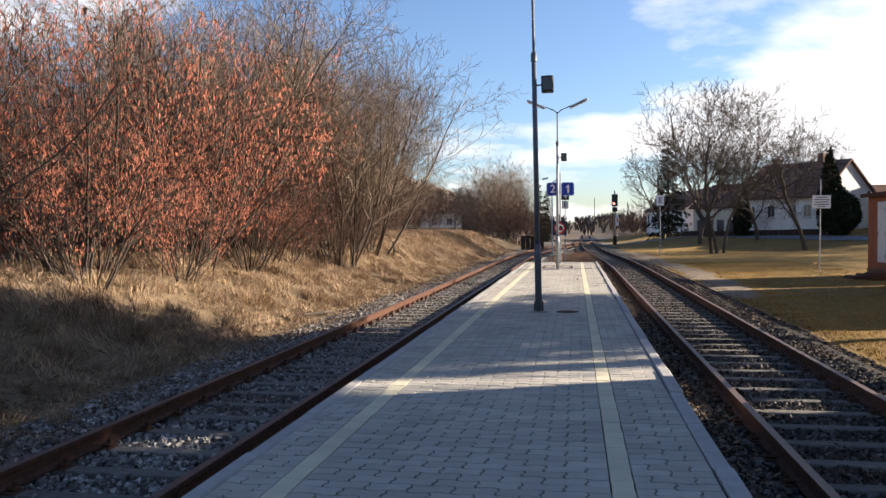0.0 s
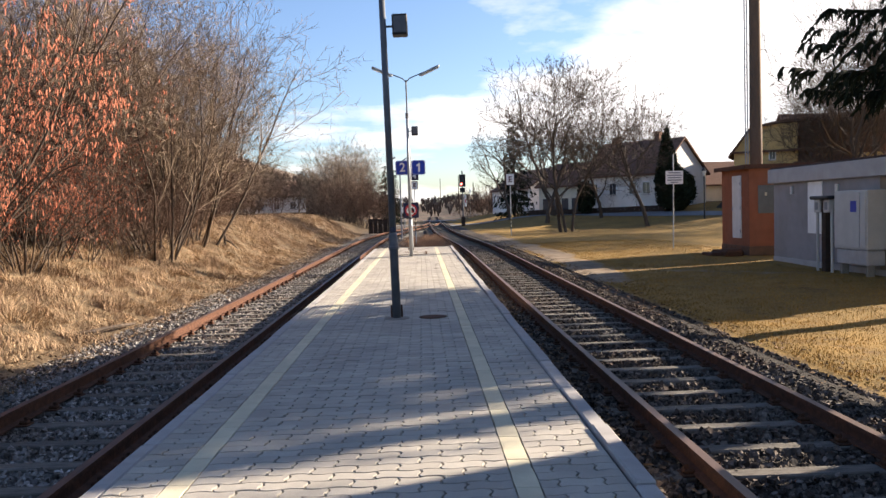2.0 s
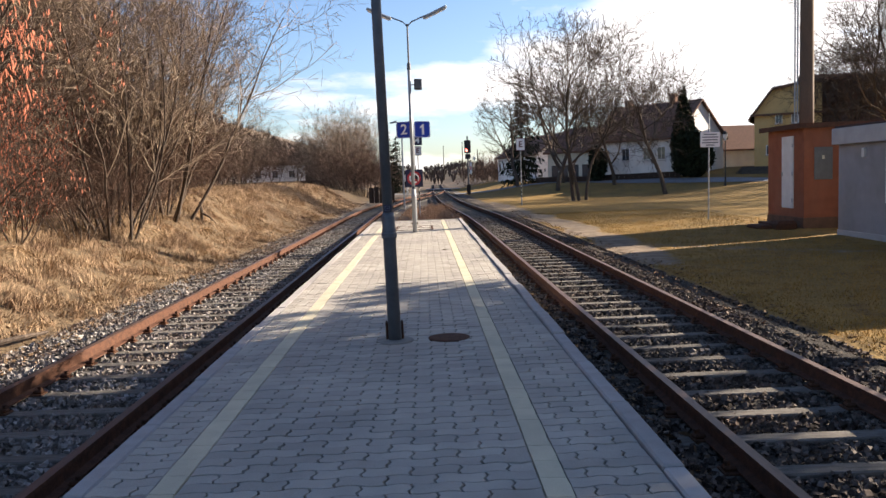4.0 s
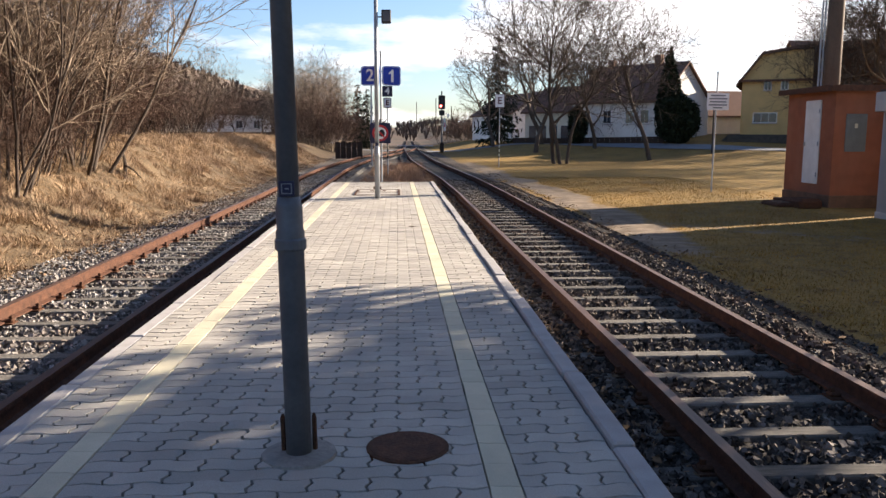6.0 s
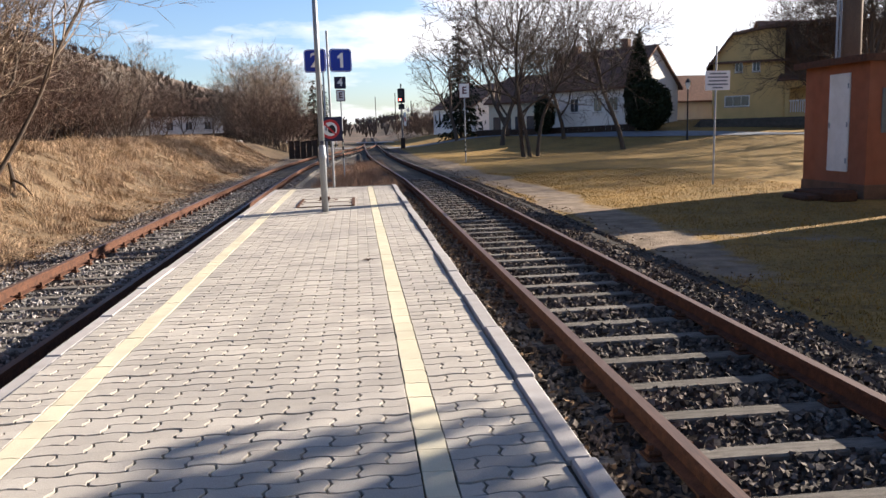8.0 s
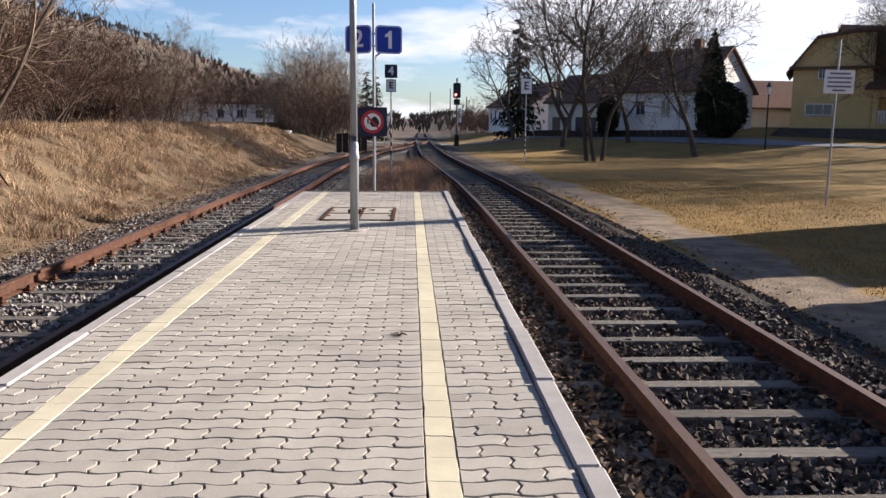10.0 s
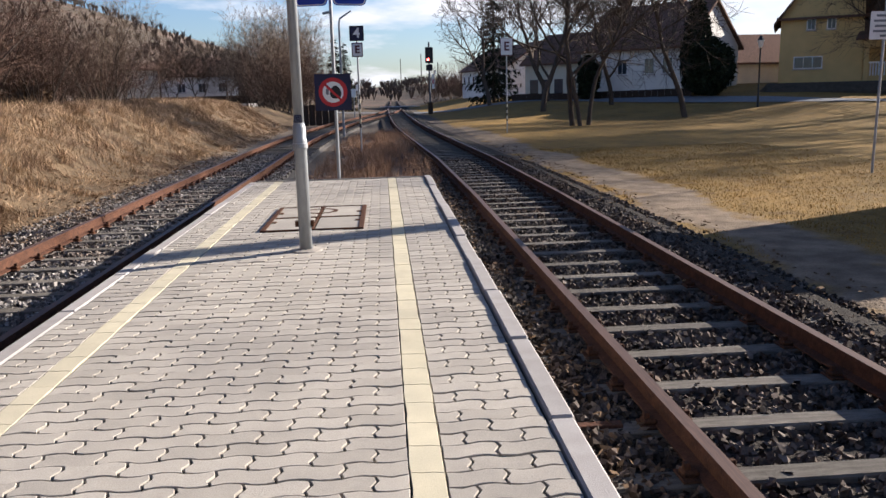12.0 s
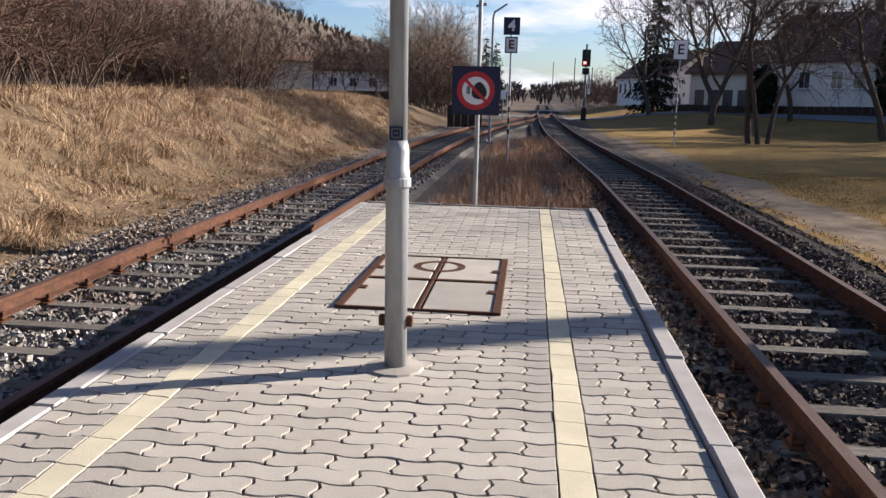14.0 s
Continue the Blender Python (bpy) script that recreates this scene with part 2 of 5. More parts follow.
def slab(x0, x1, y0, y1, z0, z1, bevel=0.0, bm=None):
    """A box, with bevelled edges where asked; added to bm when given."""
    own = bmesh.new()
    bmesh.ops.create_cube(own, size=1)
    bmesh.ops.scale(own, vec=(x1 - x0, y1 - y0, z1 - z0), verts=own.verts)
    bmesh.ops.translate(own, vec=((x0 + x1) / 2, (y0 + y1) / 2, (z0 + z1) / 2), verts=own.verts)
    if bevel:
        bmesh.ops.bevel(own, geom=own.edges[:], offset=bevel, segments=1, affect="EDGES")
    if bm is None:
        return own
    me = bpy.data.meshes.new("tmp")
    own.to_mesh(me)
    own.free()
    bm.from_mesh(me)
    bpy.data.meshes.remove(me)
    return bm


def turned(profile, n=16, x=0.0, y=0.0):
    """A solid of revolution about z from (radius, z) pairs, closed at both ends."""
    bm = bmesh.new()
    rings = [[bm.verts.new((x + r * math.cos(2 * math.pi * i / n), y + r * math.sin(2 * math.pi * i / n), z)) for i in range(n)] for r, z in profile]
    for a, b in zip(rings, rings[1:]):
        for i in range(n):
            bm.faces.new((a[i], a[(i + 1) % n], b[(i + 1) % n], b[i]))
    bm.faces.new(rings[0][::-1])
    bm.faces.new(rings[-1])
    return bm


def tube_data(lines, sides=3):
    """Tapered tubes along polylines (points, radii), as vertex and face lists."""
    verts, faces = [], []
    ang = [2 * math.pi * i / sides for i in range(sides)]
    cs = np.array([(math.cos(a), math.sin(a)) for a in ang])
    for pts, radii in lines:
        pts = np.asarray(pts, float)
        d = np.gradient(pts, axis=0)
        d /= np.linalg.norm(d, axis=1, keepdims=True) + 1e-9
        ref = np.array((0.0, 0.0, 1.0)) if abs(d[0, 2]) < 0.8 else np.array((1.0, 0.0, 0.0))
        u = np.cross(d, ref)
        u /= np.linalg.norm(u, axis=1, keepdims=True) + 1e-9
        v = np.cross(d, u)
        base = len(verts)
        rr = np.asarray(radii)[:, None, None]
        ring = pts[:, None] + rr * (cs[None, :, :1] * u[:, None] + cs[None, :, 1:] * v[:, None])
        verts.extend(ring.reshape(-1, 3).tolist())
        for k in range(len(pts) - 1):
            for i in range(sides):
                j = (i + 1) % sides
                faces.append((base + k * sides + i, base + k * sides + j, base + (k + 1) * sides + j, base + (k + 1) * sides + i))
    return verts, faces


def tubes(name, lines, material, sides=3, parent=None, label="", smooth=False):
    return raw(name, *tube_data(lines, sides), material, parent, label, smooth)


def outline(pts, thick):
    """A flat plate from a 2D outline, extruded by thick; drawn in x-z and facing -y."""
    bm = bmesh.new()
    f = bm.faces.new([bm.verts.new((p[0], 0.0, p[1])) for p in pts])
    got = bmesh.ops.extrude_face_region(bm, geom=[f])
    bmesh.ops.translate(bm, vec=(0, thick, 0), verts=[v for v in got["geom"] if isinstance(v, bmesh.types.BMVert)])
    bmesh.ops.recalc_face_normals(bm, faces=bm.faces)
    return bm


def rounded(w, h, r, n=5):
    pts = []
    for cx, cz, a0 in ((w / 2 - r, h / 2 - r, 0), (-w / 2 + r, h / 2 - r, 90), (-w / 2 + r, -h / 2 + r, 180), (w / 2 - r, -h / 2 + r, 270)):
        for i in range(n + 1):
            a = radians(a0 + 90 * i / n)
            pts.append((cx + r * math.cos(a), cz + r * math.sin(a)))
    return pts


def disc(r, n=32):
    return [(r * math.cos(2 * math.pi * i / n), r * math.sin(2 * math.pi * i / n)) for i in range(n)]


def letters(text, size, material, parent, x, y, z, rz=0.0, bold=0.0, name="lettering"):
    """Upright raised lettering that faces -y."""
    cu = bpy.data.curves.new(name, "FONT")
    cu.body, cu.size, cu.extrude, cu.offset = text, size, 0.003, bold
    cu.align_x, cu.align_y = "CENTER", "CENTER"
    tmp = bpy.data.objects.new("tmp", cu)
    scene.collection.objects.link(tmp)
    me = bpy.data.meshes.new_from_object(tmp.evaluated_get(bpy.context.evaluated_depsgraph_get()))
    bpy.data.objects.remove(tmp)
    me.materials.clear()
    me.materials.append(material)
    ob = new(name, me)
    ob.parent = parent
    ob.matrix_basis = pose(x, y, z, 90, 0, rz)
    return ob


def ss(a, b, v):
    t = min(1.0, max(0.0, (v - a) / (b - a)))
    return t * t * (3 - 2 * t)


def along(table, y):
    ys, xs = zip(*table)
    return float(np.interp(y, ys, xs))


# ---- the ground ----
MAIN = ((-30, 1.52), (36, 1.52), (44, 1.42), (50, 1.2), (57, .95), (64, .72), (72, .6), (90, .5), (114, .6), (150, 1.2), (250, 2.5), (600, 7.0))
LOOP = ((-30, -4.63), (50, -4.63), (56, -4.52), (62, -4.3), (68, -3.95), (77, -3.25), (89, -1.8), (100, -.5), (112, .45), (118, .62))
HUX, HUY = -.66, .75  # the way along the row of houses, from the near corner at (24, 87)


def bank_height(x, y):
    toe = -6.65 - .3 * noise.noise((0.0, y * .11, 3.0))
    top = .72 + .55 * ss(26, 40, y) - .9 * ss(66, 100, y)
    rise = ss(0, 4.3, toe - x)
    lump = .13 * noise.noise((x * .55, y * .55, 1.0))
    return -.50 + (top + .5) * rise + lump * ss(0, 1.5, toe - x)


def ground_height(x, y):
    if x < -6.0:
        z = bank_height(x, y)
        return z + 44 * ss(8, 170, -x) * ss(130, 330, y) + 5 * ss(230, 420, y)
    if x < 3.3:
        z = -.62 if y < 118 else -.56
    else:
        z = -.62 + .06 * ss(3.2, 4.2, x)
        z += 1.05 * ss(72, 92, y) * ss(3.5, 13, x) + .75 * ss(16, 30, x) * ss(45, 74, y) + .3 * ss(28, 33, x) * ss(79, 87, y)
        z += .05 * noise.noise((x * .25, y * .25, 0.0)) * ss(3.4, 5, x)
    return z + 5 * ss(230, 420, y)


def grid_axis(dense0, dense1, step, far0, far1):
    vals, v, s = list(np.arange(dense0, dense1 + .01, step)), dense1, step
    while v < far1:
        s *= 1.35
        v += s
        vals.append(min(v, far1))
    v, s = dense0, step
    while v > far0:
        s *= 1.35
        v -= s
        vals.insert(0, max(v, far0))
    return vals


def path_mask(x, y):
    """How far the trodden earth path beside the track and its branch show."""
    c = 4.3 + .2 * math.sin(y * .21) - .03 * max(0, y - 48)
    m = 1 - ss(.0, 1.3, abs(x - c + .6 * noise.noise((y * .33, 0, 0))))
    m *= ss(22, 27, y) * (1 - ss(62, 80, y))
    bx = 4.1 + (29.5 - y) * 1.3
    m2 = (1 - ss(.3, 1.0, abs(x - bx) * .6)) * ss(3.4, 4.0, x) * (1 - ss(9, 12, x)) * .45
    return max(m, m2)


gx, gy = grid_axis(-18, 32, .5, -1500, 1500), grid_axis(-4, 100, .5, -300, 2500)
verts = [(x, y, ground_height(x, y)) for y in gy for x in gx]
W = len(gx)
faces = [(j * W + i, j * W + i + 1, (j + 1) * W + i + 1, (j + 1) * W + i) for j in range(len(gy) - 1) for i in range(W - 1)]


def ground_material():
    m = bpy.data.materials.new("winter_grass_and_earth")
    m.use_nodes = True
    nt = m.node_tree
    b = nt.nodes["Principled BSDF"]
    b.inputs["Roughness"].default_value, b.inputs["Specular IOR Level"].default_value = .95, .1
    co = nt.nodes.new("ShaderNodeTexCoord").outputs["Object"]

    def noise_node(s, d=5):
        n = nt.nodes.new("ShaderNodeTexNoise")
        n.inputs["Scale"].default_value, n.inputs["Detail"].default_value = s, d
        nt.links.new(co, n.inputs["Vector"])
        return n.outputs["Fac"]

    def ramp(v, a, z):
        r = nt.nodes.new("ShaderNodeMapRange")
        r.inputs[1].default_value, r.inputs[2].default_value = a, z
        nt.links.new(v, r.inputs[0])
        return r.outputs[0]

    def mix(f, a, z):
        n = nt.nodes.new("ShaderNodeMix")
        n.data_type = "RGBA"
        nt.links.new(f, n.inputs[0])
        for i, v in ((6, a), (7, z)):
            if isinstance(v, tuple):
                n.inputs[i].default_value = (*v, 1)
            else:
                nt.links.new(v, n.inputs[i])
        return n.outputs[2]

    def attr(name):
        a = nt.nodes.new("ShaderNodeAttribute")
        a.attribute_name = name
        return a.outputs["Fac"]

    def soft(v, amount=.55):
        a = nt.nodes.new("ShaderNodeMath")
        a.operation = "MULTIPLY_ADD"
        a.inputs[1].default_value, a.inputs[2].default_value = amount, -amount / 2
        nt.links.new(noise_node(2.2), a.inputs[0])
        s = nt.nodes.new("ShaderNodeMath")
        s.operation = "ADD"
        nt.links.new(v, s.inputs[0])
        nt.links.new(a.outputs[0], s.inputs[1])
        return ramp(s.outputs[0], .35, .65)

    lawn = mix(ramp(noise_node(.35), .35, .65), (.245, .15, .046), (.148, .10, .034))
    lawn = mix(ramp(noise_node(2.5), .5, .72), lawn, (.115, .072, .03))
    lawn = mix(ramp(noise_node(14), .45, .8), lawn, (.34, .20, .06))
    straw = mix(ramp(noise_node(1.3), .35, .65), (.14, .098, .06), (.08, .057, .037))
    straw = mix(ramp(noise_node(11), .45, .75), straw, (.20, .143, .085))
    dirt = mix(ramp(noise_node(3), .35, .65), (.25, .19, .135), (.14, .105, .072))
    grit = mix(ramp(noise_node(22), .4, .65), (.075, .058, .045), (.14, .115, .092))
    wood = mix(ramp(noise_node(.05), .4, .6), (.14, .102, .08), (.095, .078, .06))
    c = mix(soft(attr("straw")), lawn, straw)
    c = mix(soft(attr("path"), 1.1), c, dirt)
    c = mix(soft(attr("grit")), c, grit)
    c = mix(soft(attr("wood"), .3), c, wood)
    fine = nt.nodes.new("ShaderNodeMapRange")
    fine.inputs[3].default_value, fine.inputs[4].default_value = .6, 1.4
    g = noise_node(45, 3)
    nt.links.new(g, fine.inputs[0])
    sc = nt.nodes.new("ShaderNodeVectorMath")
    sc.operation = "SCALE"
    nt.links.new(c, sc.inputs[0])
    nt.links.new(fine.outputs[0], sc.inputs["Scale"])
    nt.links.new(sc.outputs[0], b.inputs["Base Color"])
    bn = nt.nodes.new("ShaderNodeBump")
    bn.inputs["Strength"].default_value, bn.inputs["Distance"].default_value = .8, .03
    nt.links.new(noise_node(26, 4), bn.inputs["Height"])
    nt.links.new(bn.outputs[0], b.inputs["Normal"])
    return m


ground = raw("ground", verts, faces, ground_material(), smooth=True)
tagged(ground, "dry winter grass, earth path and straw-covered railway bank", "ground", kind="structure")
for key, fn in (
    ("straw", lambda x, y: 1.0 if x < -6 else ss(36, 40, y) * (1 - ss(2.6, 3.4, x)) * .9),
    ("path", path_mask),
    ("grit", lambda x, y: max(1 - ss(3.25, 3.75, x + .2 * noise.noise((y * .9, 0, 0))), 0) * ss(-6.95, -6.4, x) if y < 125 else 0.0),
    ("wood", lambda x, y: max(ss(24, 60, -x) * ss(70, 150, y), ss(138, 160, y))),
):
    a = ground.data.attributes.new(key, "FLOAT", "POINT")
    a.data.foreach_set("value", [float(fn(x, y)) for x, y, _ in verts])


# ---- tracks ----
RAIL = ((-.036, 0), (.036, 0), (.036, -.035), (.009, -.048), (.009, -.125), (.07, -.142), (.07, -.155), (-.07, -.155), (-.07, -.142), (-.009, -.125), (-.009, -.048), (-.036, -.035))
RAIL_Z, SLEEPER_Z, PITCH = -.30, -.465, .645


def rail_mesh(table, off, ys):
    vs, fs, n = [], [], len(RAIL)
    for y in ys:
        x0 = along(table, y) + off
        vs += [(x0 + u, y, RAIL_Z + w) for u, w in RAIL]
    for k in range(len(ys) - 1):
        for i in range(n):
            j = (i + 1) % n
            fs.append((k * n + i, k * n + j, (k + 1) * n + j, (k + 1) * n + i))
    fs += [tuple(range(n))[::-1], tuple(range((len(ys) - 1) * n, len(ys) * n))]
    return vs, fs


def stone_cloud(count, where, size0, size1, rng):
    """Many small broken stones as vertex and face lists; where(rng) gives x, y, z."""
    cube = np.array([(-1, -1, -.6), (1, -1, -.6), (1, 1, -.6), (-1, 1, -.6), (-.8, 0, .9), (.8, .2, 1)], float)
    quad = np.array([(0, 1, 5, 4), (2, 3, 4, 5), (1, 2, 5, 5), (3, 0, 4, 4)])
    pos = np.array([where(rng) for _ in range(count)])
    sz = rng.uniform(size0, size1, (count, 1, 1)) * rng.uniform(.55, 1.15, (count, 1, 3))
    pts = cube[None] * sz * rng.uniform(.72, 1.1, (count, 6, 3)) * .5
    ax = rng.normal(size=(count, 3))
    ax /= np.linalg.norm(ax, axis=1, keepdims=True)
    an = rng.uniform(0, math.pi, count)
    c, s = np.cos(an)[:, None, None], np.sin(an)[:, None, None]
    k = ax[:, None, :]
    pts = pts * c + np.cross(np.broadcast_to(k, pts.shape), pts) * s + k * (pts * k).sum(-1, keepdims=True) * (1 - c)
    pts = pts + pos[:, None]
    fs = (quad[None] + 6 * np.arange(count)[:, None, None]).reshape(-1, 4)
    return pts.reshape(-1, 3).tolist(), [f[:3] if f[2] == f[3] else f for f in fs.tolist()]


def fastening():
    """Base plate, clips and bolt heads for one rail on one sleeper."""
    bm = bmesh.new()
    slab(-.16, .16, -.075, .075, 0, .016, .004, bm)
    for s in (-1, 1):
        slab(s * .105 - .045, s * .105 + .045, -.04, .04, .014, .05, .012, bm)
        slab(s * .12 - .018, s * .12 + .018, -.018, .018, .045, .085, .004, bm)
    return bm


sleeper_src = fasten_src = None


def railway_track(name, table, y_end, label, near_end, ramp):
    global sleeper_src, fasten_src
    t = thing(name, 0, 0, 0, label, "railway track")
    ys = list(np.arange(-6, 60, 2.0)) + list(np.arange(60, min(130, y_end), 2.5)) + ([y_end] if y_end < 130 else list(np.arange(130, y_end, 15.0)))
    for off in (-.755, .755):
        r = raw("rail", *rail_mesh(table, off, ys), M_RUST, t, "rusty steel rail with worn head")
        r.data.materials.append(M_RAILTOP)
        for i, p in enumerate(r.data.polygons):
            if i % 12 == 0 and i < 12 * (len(ys) - 1):
                p.material_index = 1
    y, k = ramp, 0
    rng = random.Random(name)
    far_v, far_f = [], []
    while y < min(y_end, 135):
        x = along(table, y)
        a = math.degrees(math.atan2(along(table, y + 1) - along(table, y - 1), 2))
        if y < near_end:
            m = pose(x + rng.uniform(-.02, .02), y, SLEEPER_Z + rng.uniform(-.008, .004), 0, 0, -a + rng.uniform(-.6, .6))
            if sleeper_src is None:
                s = sleeper_src = link("sleeper", slab(-1.3, 1.3, -.085, .085, -.12, 0, .012), M_SLEEPER, t)
                s.matrix_basis = m
                fasten_src = link("fastening", fastening(), M_IRON, s, "dark rusty plate with clips and bolts")
                fasten_src.matrix_basis = pose(-.755, 0, 0)
            else:
                s = share("sleeper", sleeper_src, m, t)
                share("fastening", fasten_src, pose(-.755, 0, 0), s)
            share("fastening", fasten_src, pose(.755, 0, 0), s)
        else:
            b = len(far_v)
            for dx, dy, dz in ((-1.3, -.085, 0), (1.3, -.085, 0), (1.3, .085, 0), (-1.3, .085, 0), (-1.3, -.085, -.1), (1.3, -.085, -.1)):
                far_v.append((x + dx, y + dy, SLEEPER_Z + dz))
            far_f += [(b, b + 1, b + 2, b + 3), (b + 4, b + 5, b + 1, b)]
        y += PITCH
        k += 1
    o = raw("distant_sleeper_row", far_v, far_f, M_SLEEPER, t)
    tagged(o, kind="stuff")
    return t


railway_track("railway_track", MAIN, 225, "single railway track with rusty rails on grey sleepers in gravel", 78, .30)
railway_track("railway_track", LOOP, 118, "siding track with rust-brown rails curving into the main track", 78, .52)


def bed(name, table, y0, y1, w0, w1, top, label):
    """The ballast body under a track: flat top, sloping shoulders."""
    vs, fs = [], []
    ys = np.arange(y0, y1 + .1, 4.0)
    for y in ys:
        x, z = along(table, y), top
        vs += [(x - w0 - .35, y, z - .2), (x - w0, y, z), (x + w1, y, z), (x + w1 + .35, y, z - .2)]
    for k in range(len(ys) - 1):
        fs += [(4 * k + i, 4 * k + i + 1, 4 * k + i + 5, 4 * k + i + 4) for i in range(3)]
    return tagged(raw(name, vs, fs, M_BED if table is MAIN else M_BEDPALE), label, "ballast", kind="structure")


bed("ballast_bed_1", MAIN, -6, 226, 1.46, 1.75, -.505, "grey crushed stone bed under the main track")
bed("ballast_bed_2", LOOP, -6, 98, 1.65, 1.24, -.508, "grey crushed stone bed under the siding")
rng = np.random.default_rng(4)


def ballast(table, w0, w1, y0, y1, first):
    def where(r):
        while True:
            y = y0 + (y1 - y0) * r.random() ** 1.08
            u = r.uniform(-w0, w1)
            d = abs((y - first + PITCH / 2) % PITCH - PITCH / 2)
            if d > .076 or abs(u) > 1.32 or r.random() < (.02 if abs(u) < .95 else .9):
                break
        x = along(table, y) + u
        z = SLEEPER_Z - .030 + r.uniform(-.022, .02) - .12 * ss(1.35, 2.1, abs(u)) + .03 * ss(.9, 1.05, abs(u)) * (1 - ss(1.3, 1.5, abs(u)))
        return x, y, max(z, ground_height(x, y) + r.uniform(-.005, .015)) if x < -6 or x > 3.2 else z
    return where


for tb, w0, w1, n, yy, first in ((MAIN, 1.48, 2.1, 84000, 46, .30), (LOOP, 2.1, 1.26, 72000, 50, .52)):
    o = raw("ballast_stones", *stone_cloud(n, ballast(tb, w0, w1, 1.5, yy, first), .034, .068, rng), M_STONEDARK if tb is MAIN else M_STONE)
    tagged(o, "loose grey and brownish crushed stones between the sleepers", "gravel", kind="stuff")

# ---- platform ----
PX0, PX1, PY0, PY1 = -3.25, 0.0, -6.0, 36.3
platform = thing("platform", 0, 0, 0, "narrow island platform of pale wavy concrete paving with yellow lines", "platform", kind="structure")
part("platform_core", slab(PX0 + .03, PX1 - .03, PY0, PY1 - .02, -.62, -.022), M_JOINT, platform, "dark sand-filled joints over the platform body")
kerb_len = 1.2
kb = slab(-.06, .06, .006, kerb_len - .006, -.55, 0, .012)
kerb_src = None
kr = random.Random(8)
y = PY0
while y < PY1 - .1:
    for xc in (PX0 + .06, PX1 - .06):
        L = min(1.0, (PY1 - y) / kerb_len)
        m = pose(xc + kr.uniform(-.007, .007), y, (.022 if xc > -1 else -.004) + kr.uniform(-.008, .009), 0, 0, kr.uniform(-.3, .3)) @ Matrix.Diagonal((1, L, 1, 1))
        if kerb_src is None:
            kerb_src = part("kerb_stone", kb, M_KERB, platform, "pale grey concrete kerb stone")
            kerb_src.matrix_basis = m
        else:
            share("kerb_stone", kerb_src, m, platform)
    y += kerb_len
for i in range(3):
    part("end_kerb", slab(PX0 + .13 + i * 1.02, PX0 + .13 + (i + 1) * 1.02 - .012, PY1 - .07, PY1, -.5, .018, .01), M_PLINTH, platform)

# ---- lamp posts on the platform ----


def lamp_post(x, y, tall, label):
    t = thing("lamp_post", x, y, 0, label, "lamp post", "platform lamp posts")
    part("footing", turned([(.19, -.02), (.18, .012), (.10, .018)] if not tall else [(.17, -.02), (.155, .010), (.08, .018)], 14), M_PLINTH if not tall else M_PAVER, t, "rough mortar patch round the foot")
    part("lower_pole", turned([(.062, 0), (.062, 1.02), (.067, 1.03), (.067, 1.09), (.062, 1.10), (.062, 1.20), (.052, 1.25)], 20), M_POLEDARK if not tall else M_GALV, t, smooth=True)
    part("collar", turned([(.066, 1.00), (.074, 1.01), (.074, 1.05), (.066, 1.06)], 20), M_POLEDARK if not tall else M_GALV, t)
    part("middle_pole", turned([(.050, 1.2), (.044, 4.66)], 16), M_POLEDARK if not tall else M_GALV, t, smooth=True)
    part("joint_ring", turned([(.044, 4.6), (.055, 4.62), (.055, 4.76), (.03, 4.8)], 14), M_POLEDARK, t)
    part("upper_pole", turned([(.027, 4.7), (.024, 5.86)], 10), M_POLEDARK, t)
    for s in (-1, 1):
        pts = [(0, 0, 5.80), (s * .12, 0, 5.92), (s * .36, 0, 6.02), (s * .62, 0, 6.12)]
        tubes("arm", [(pts, [.02] * 4)], M_POLEDARK, 6, t)
        head = part("lamp_head", slab(-.37, .37, -.075, .075, -.035, .04, .02), M_GALV, t, "long flat lamp housing")
        head.matrix_basis = pose(s * .78, 0, 6.16, 0, -s * 24, 0)
        glass = part("lamp_glass", slab(-.33, .33, -.055, .055, -.06, -.03, .012), M_WHITE, head, "milky lamp cover")
    box = part("loudspeaker", slab(-.11, .11, -.13, .10, -.145, .145, .015), M_BLACK, t, "black loudspeaker box")
    box.matrix_basis = pose(.24, -.02, 4.18)
    part("grille", slab(-.085, .085, -.136, -.128, -.115, .115, .004), M_POLEDARK, box)
    tubes("bracket", [([(.04, 0, 4.18), (.14, 0, 4.18)], [.016, .016])], M_POLEDARK, 6, t)
    plate = part("number_plate", slab(-.035, .035, -.004, 0, -.035, .035, .001), M_NAVY, t, "small dark plate with a pale rim")
    plate.matrix_basis = pose(0, -.056, 1.29)
    for a in ((-.024, .024, .020, .024), (-.024, .024, -.024, -.020), (-.024, -.020, -.024, .024), (.020, .024, -.024, .024), (-.008, .010, -.003, .003)):
        part("bar", slab(a[0], a[1], -.0065, -.0035, a[2], a[3]), M_PLATE, plate)
    for s in (-1, 1) if tall else ():
        part("bolt_lug", slab(s * .075 - .018, s * .075 + .018, -.02, .02, .24, .30, .006), M_IRON, t)
    for s in () if tall else (-1, 1):
        part("anchor_bolt", turned([(.012, 0), (.012, .18), (.006, .2)], 6, s * .075, .02), M_IRON, t)
    return t


lamp_post(-1.655, 14.41, False, "grey steel platform lamp post with twin arms and loudspeaker").rotation_euler = (0, radians(-.9), 0)
lamp_post(-1.635, 29.62, True, "galvanised platform lamp post with twin arms and loudspeaker")

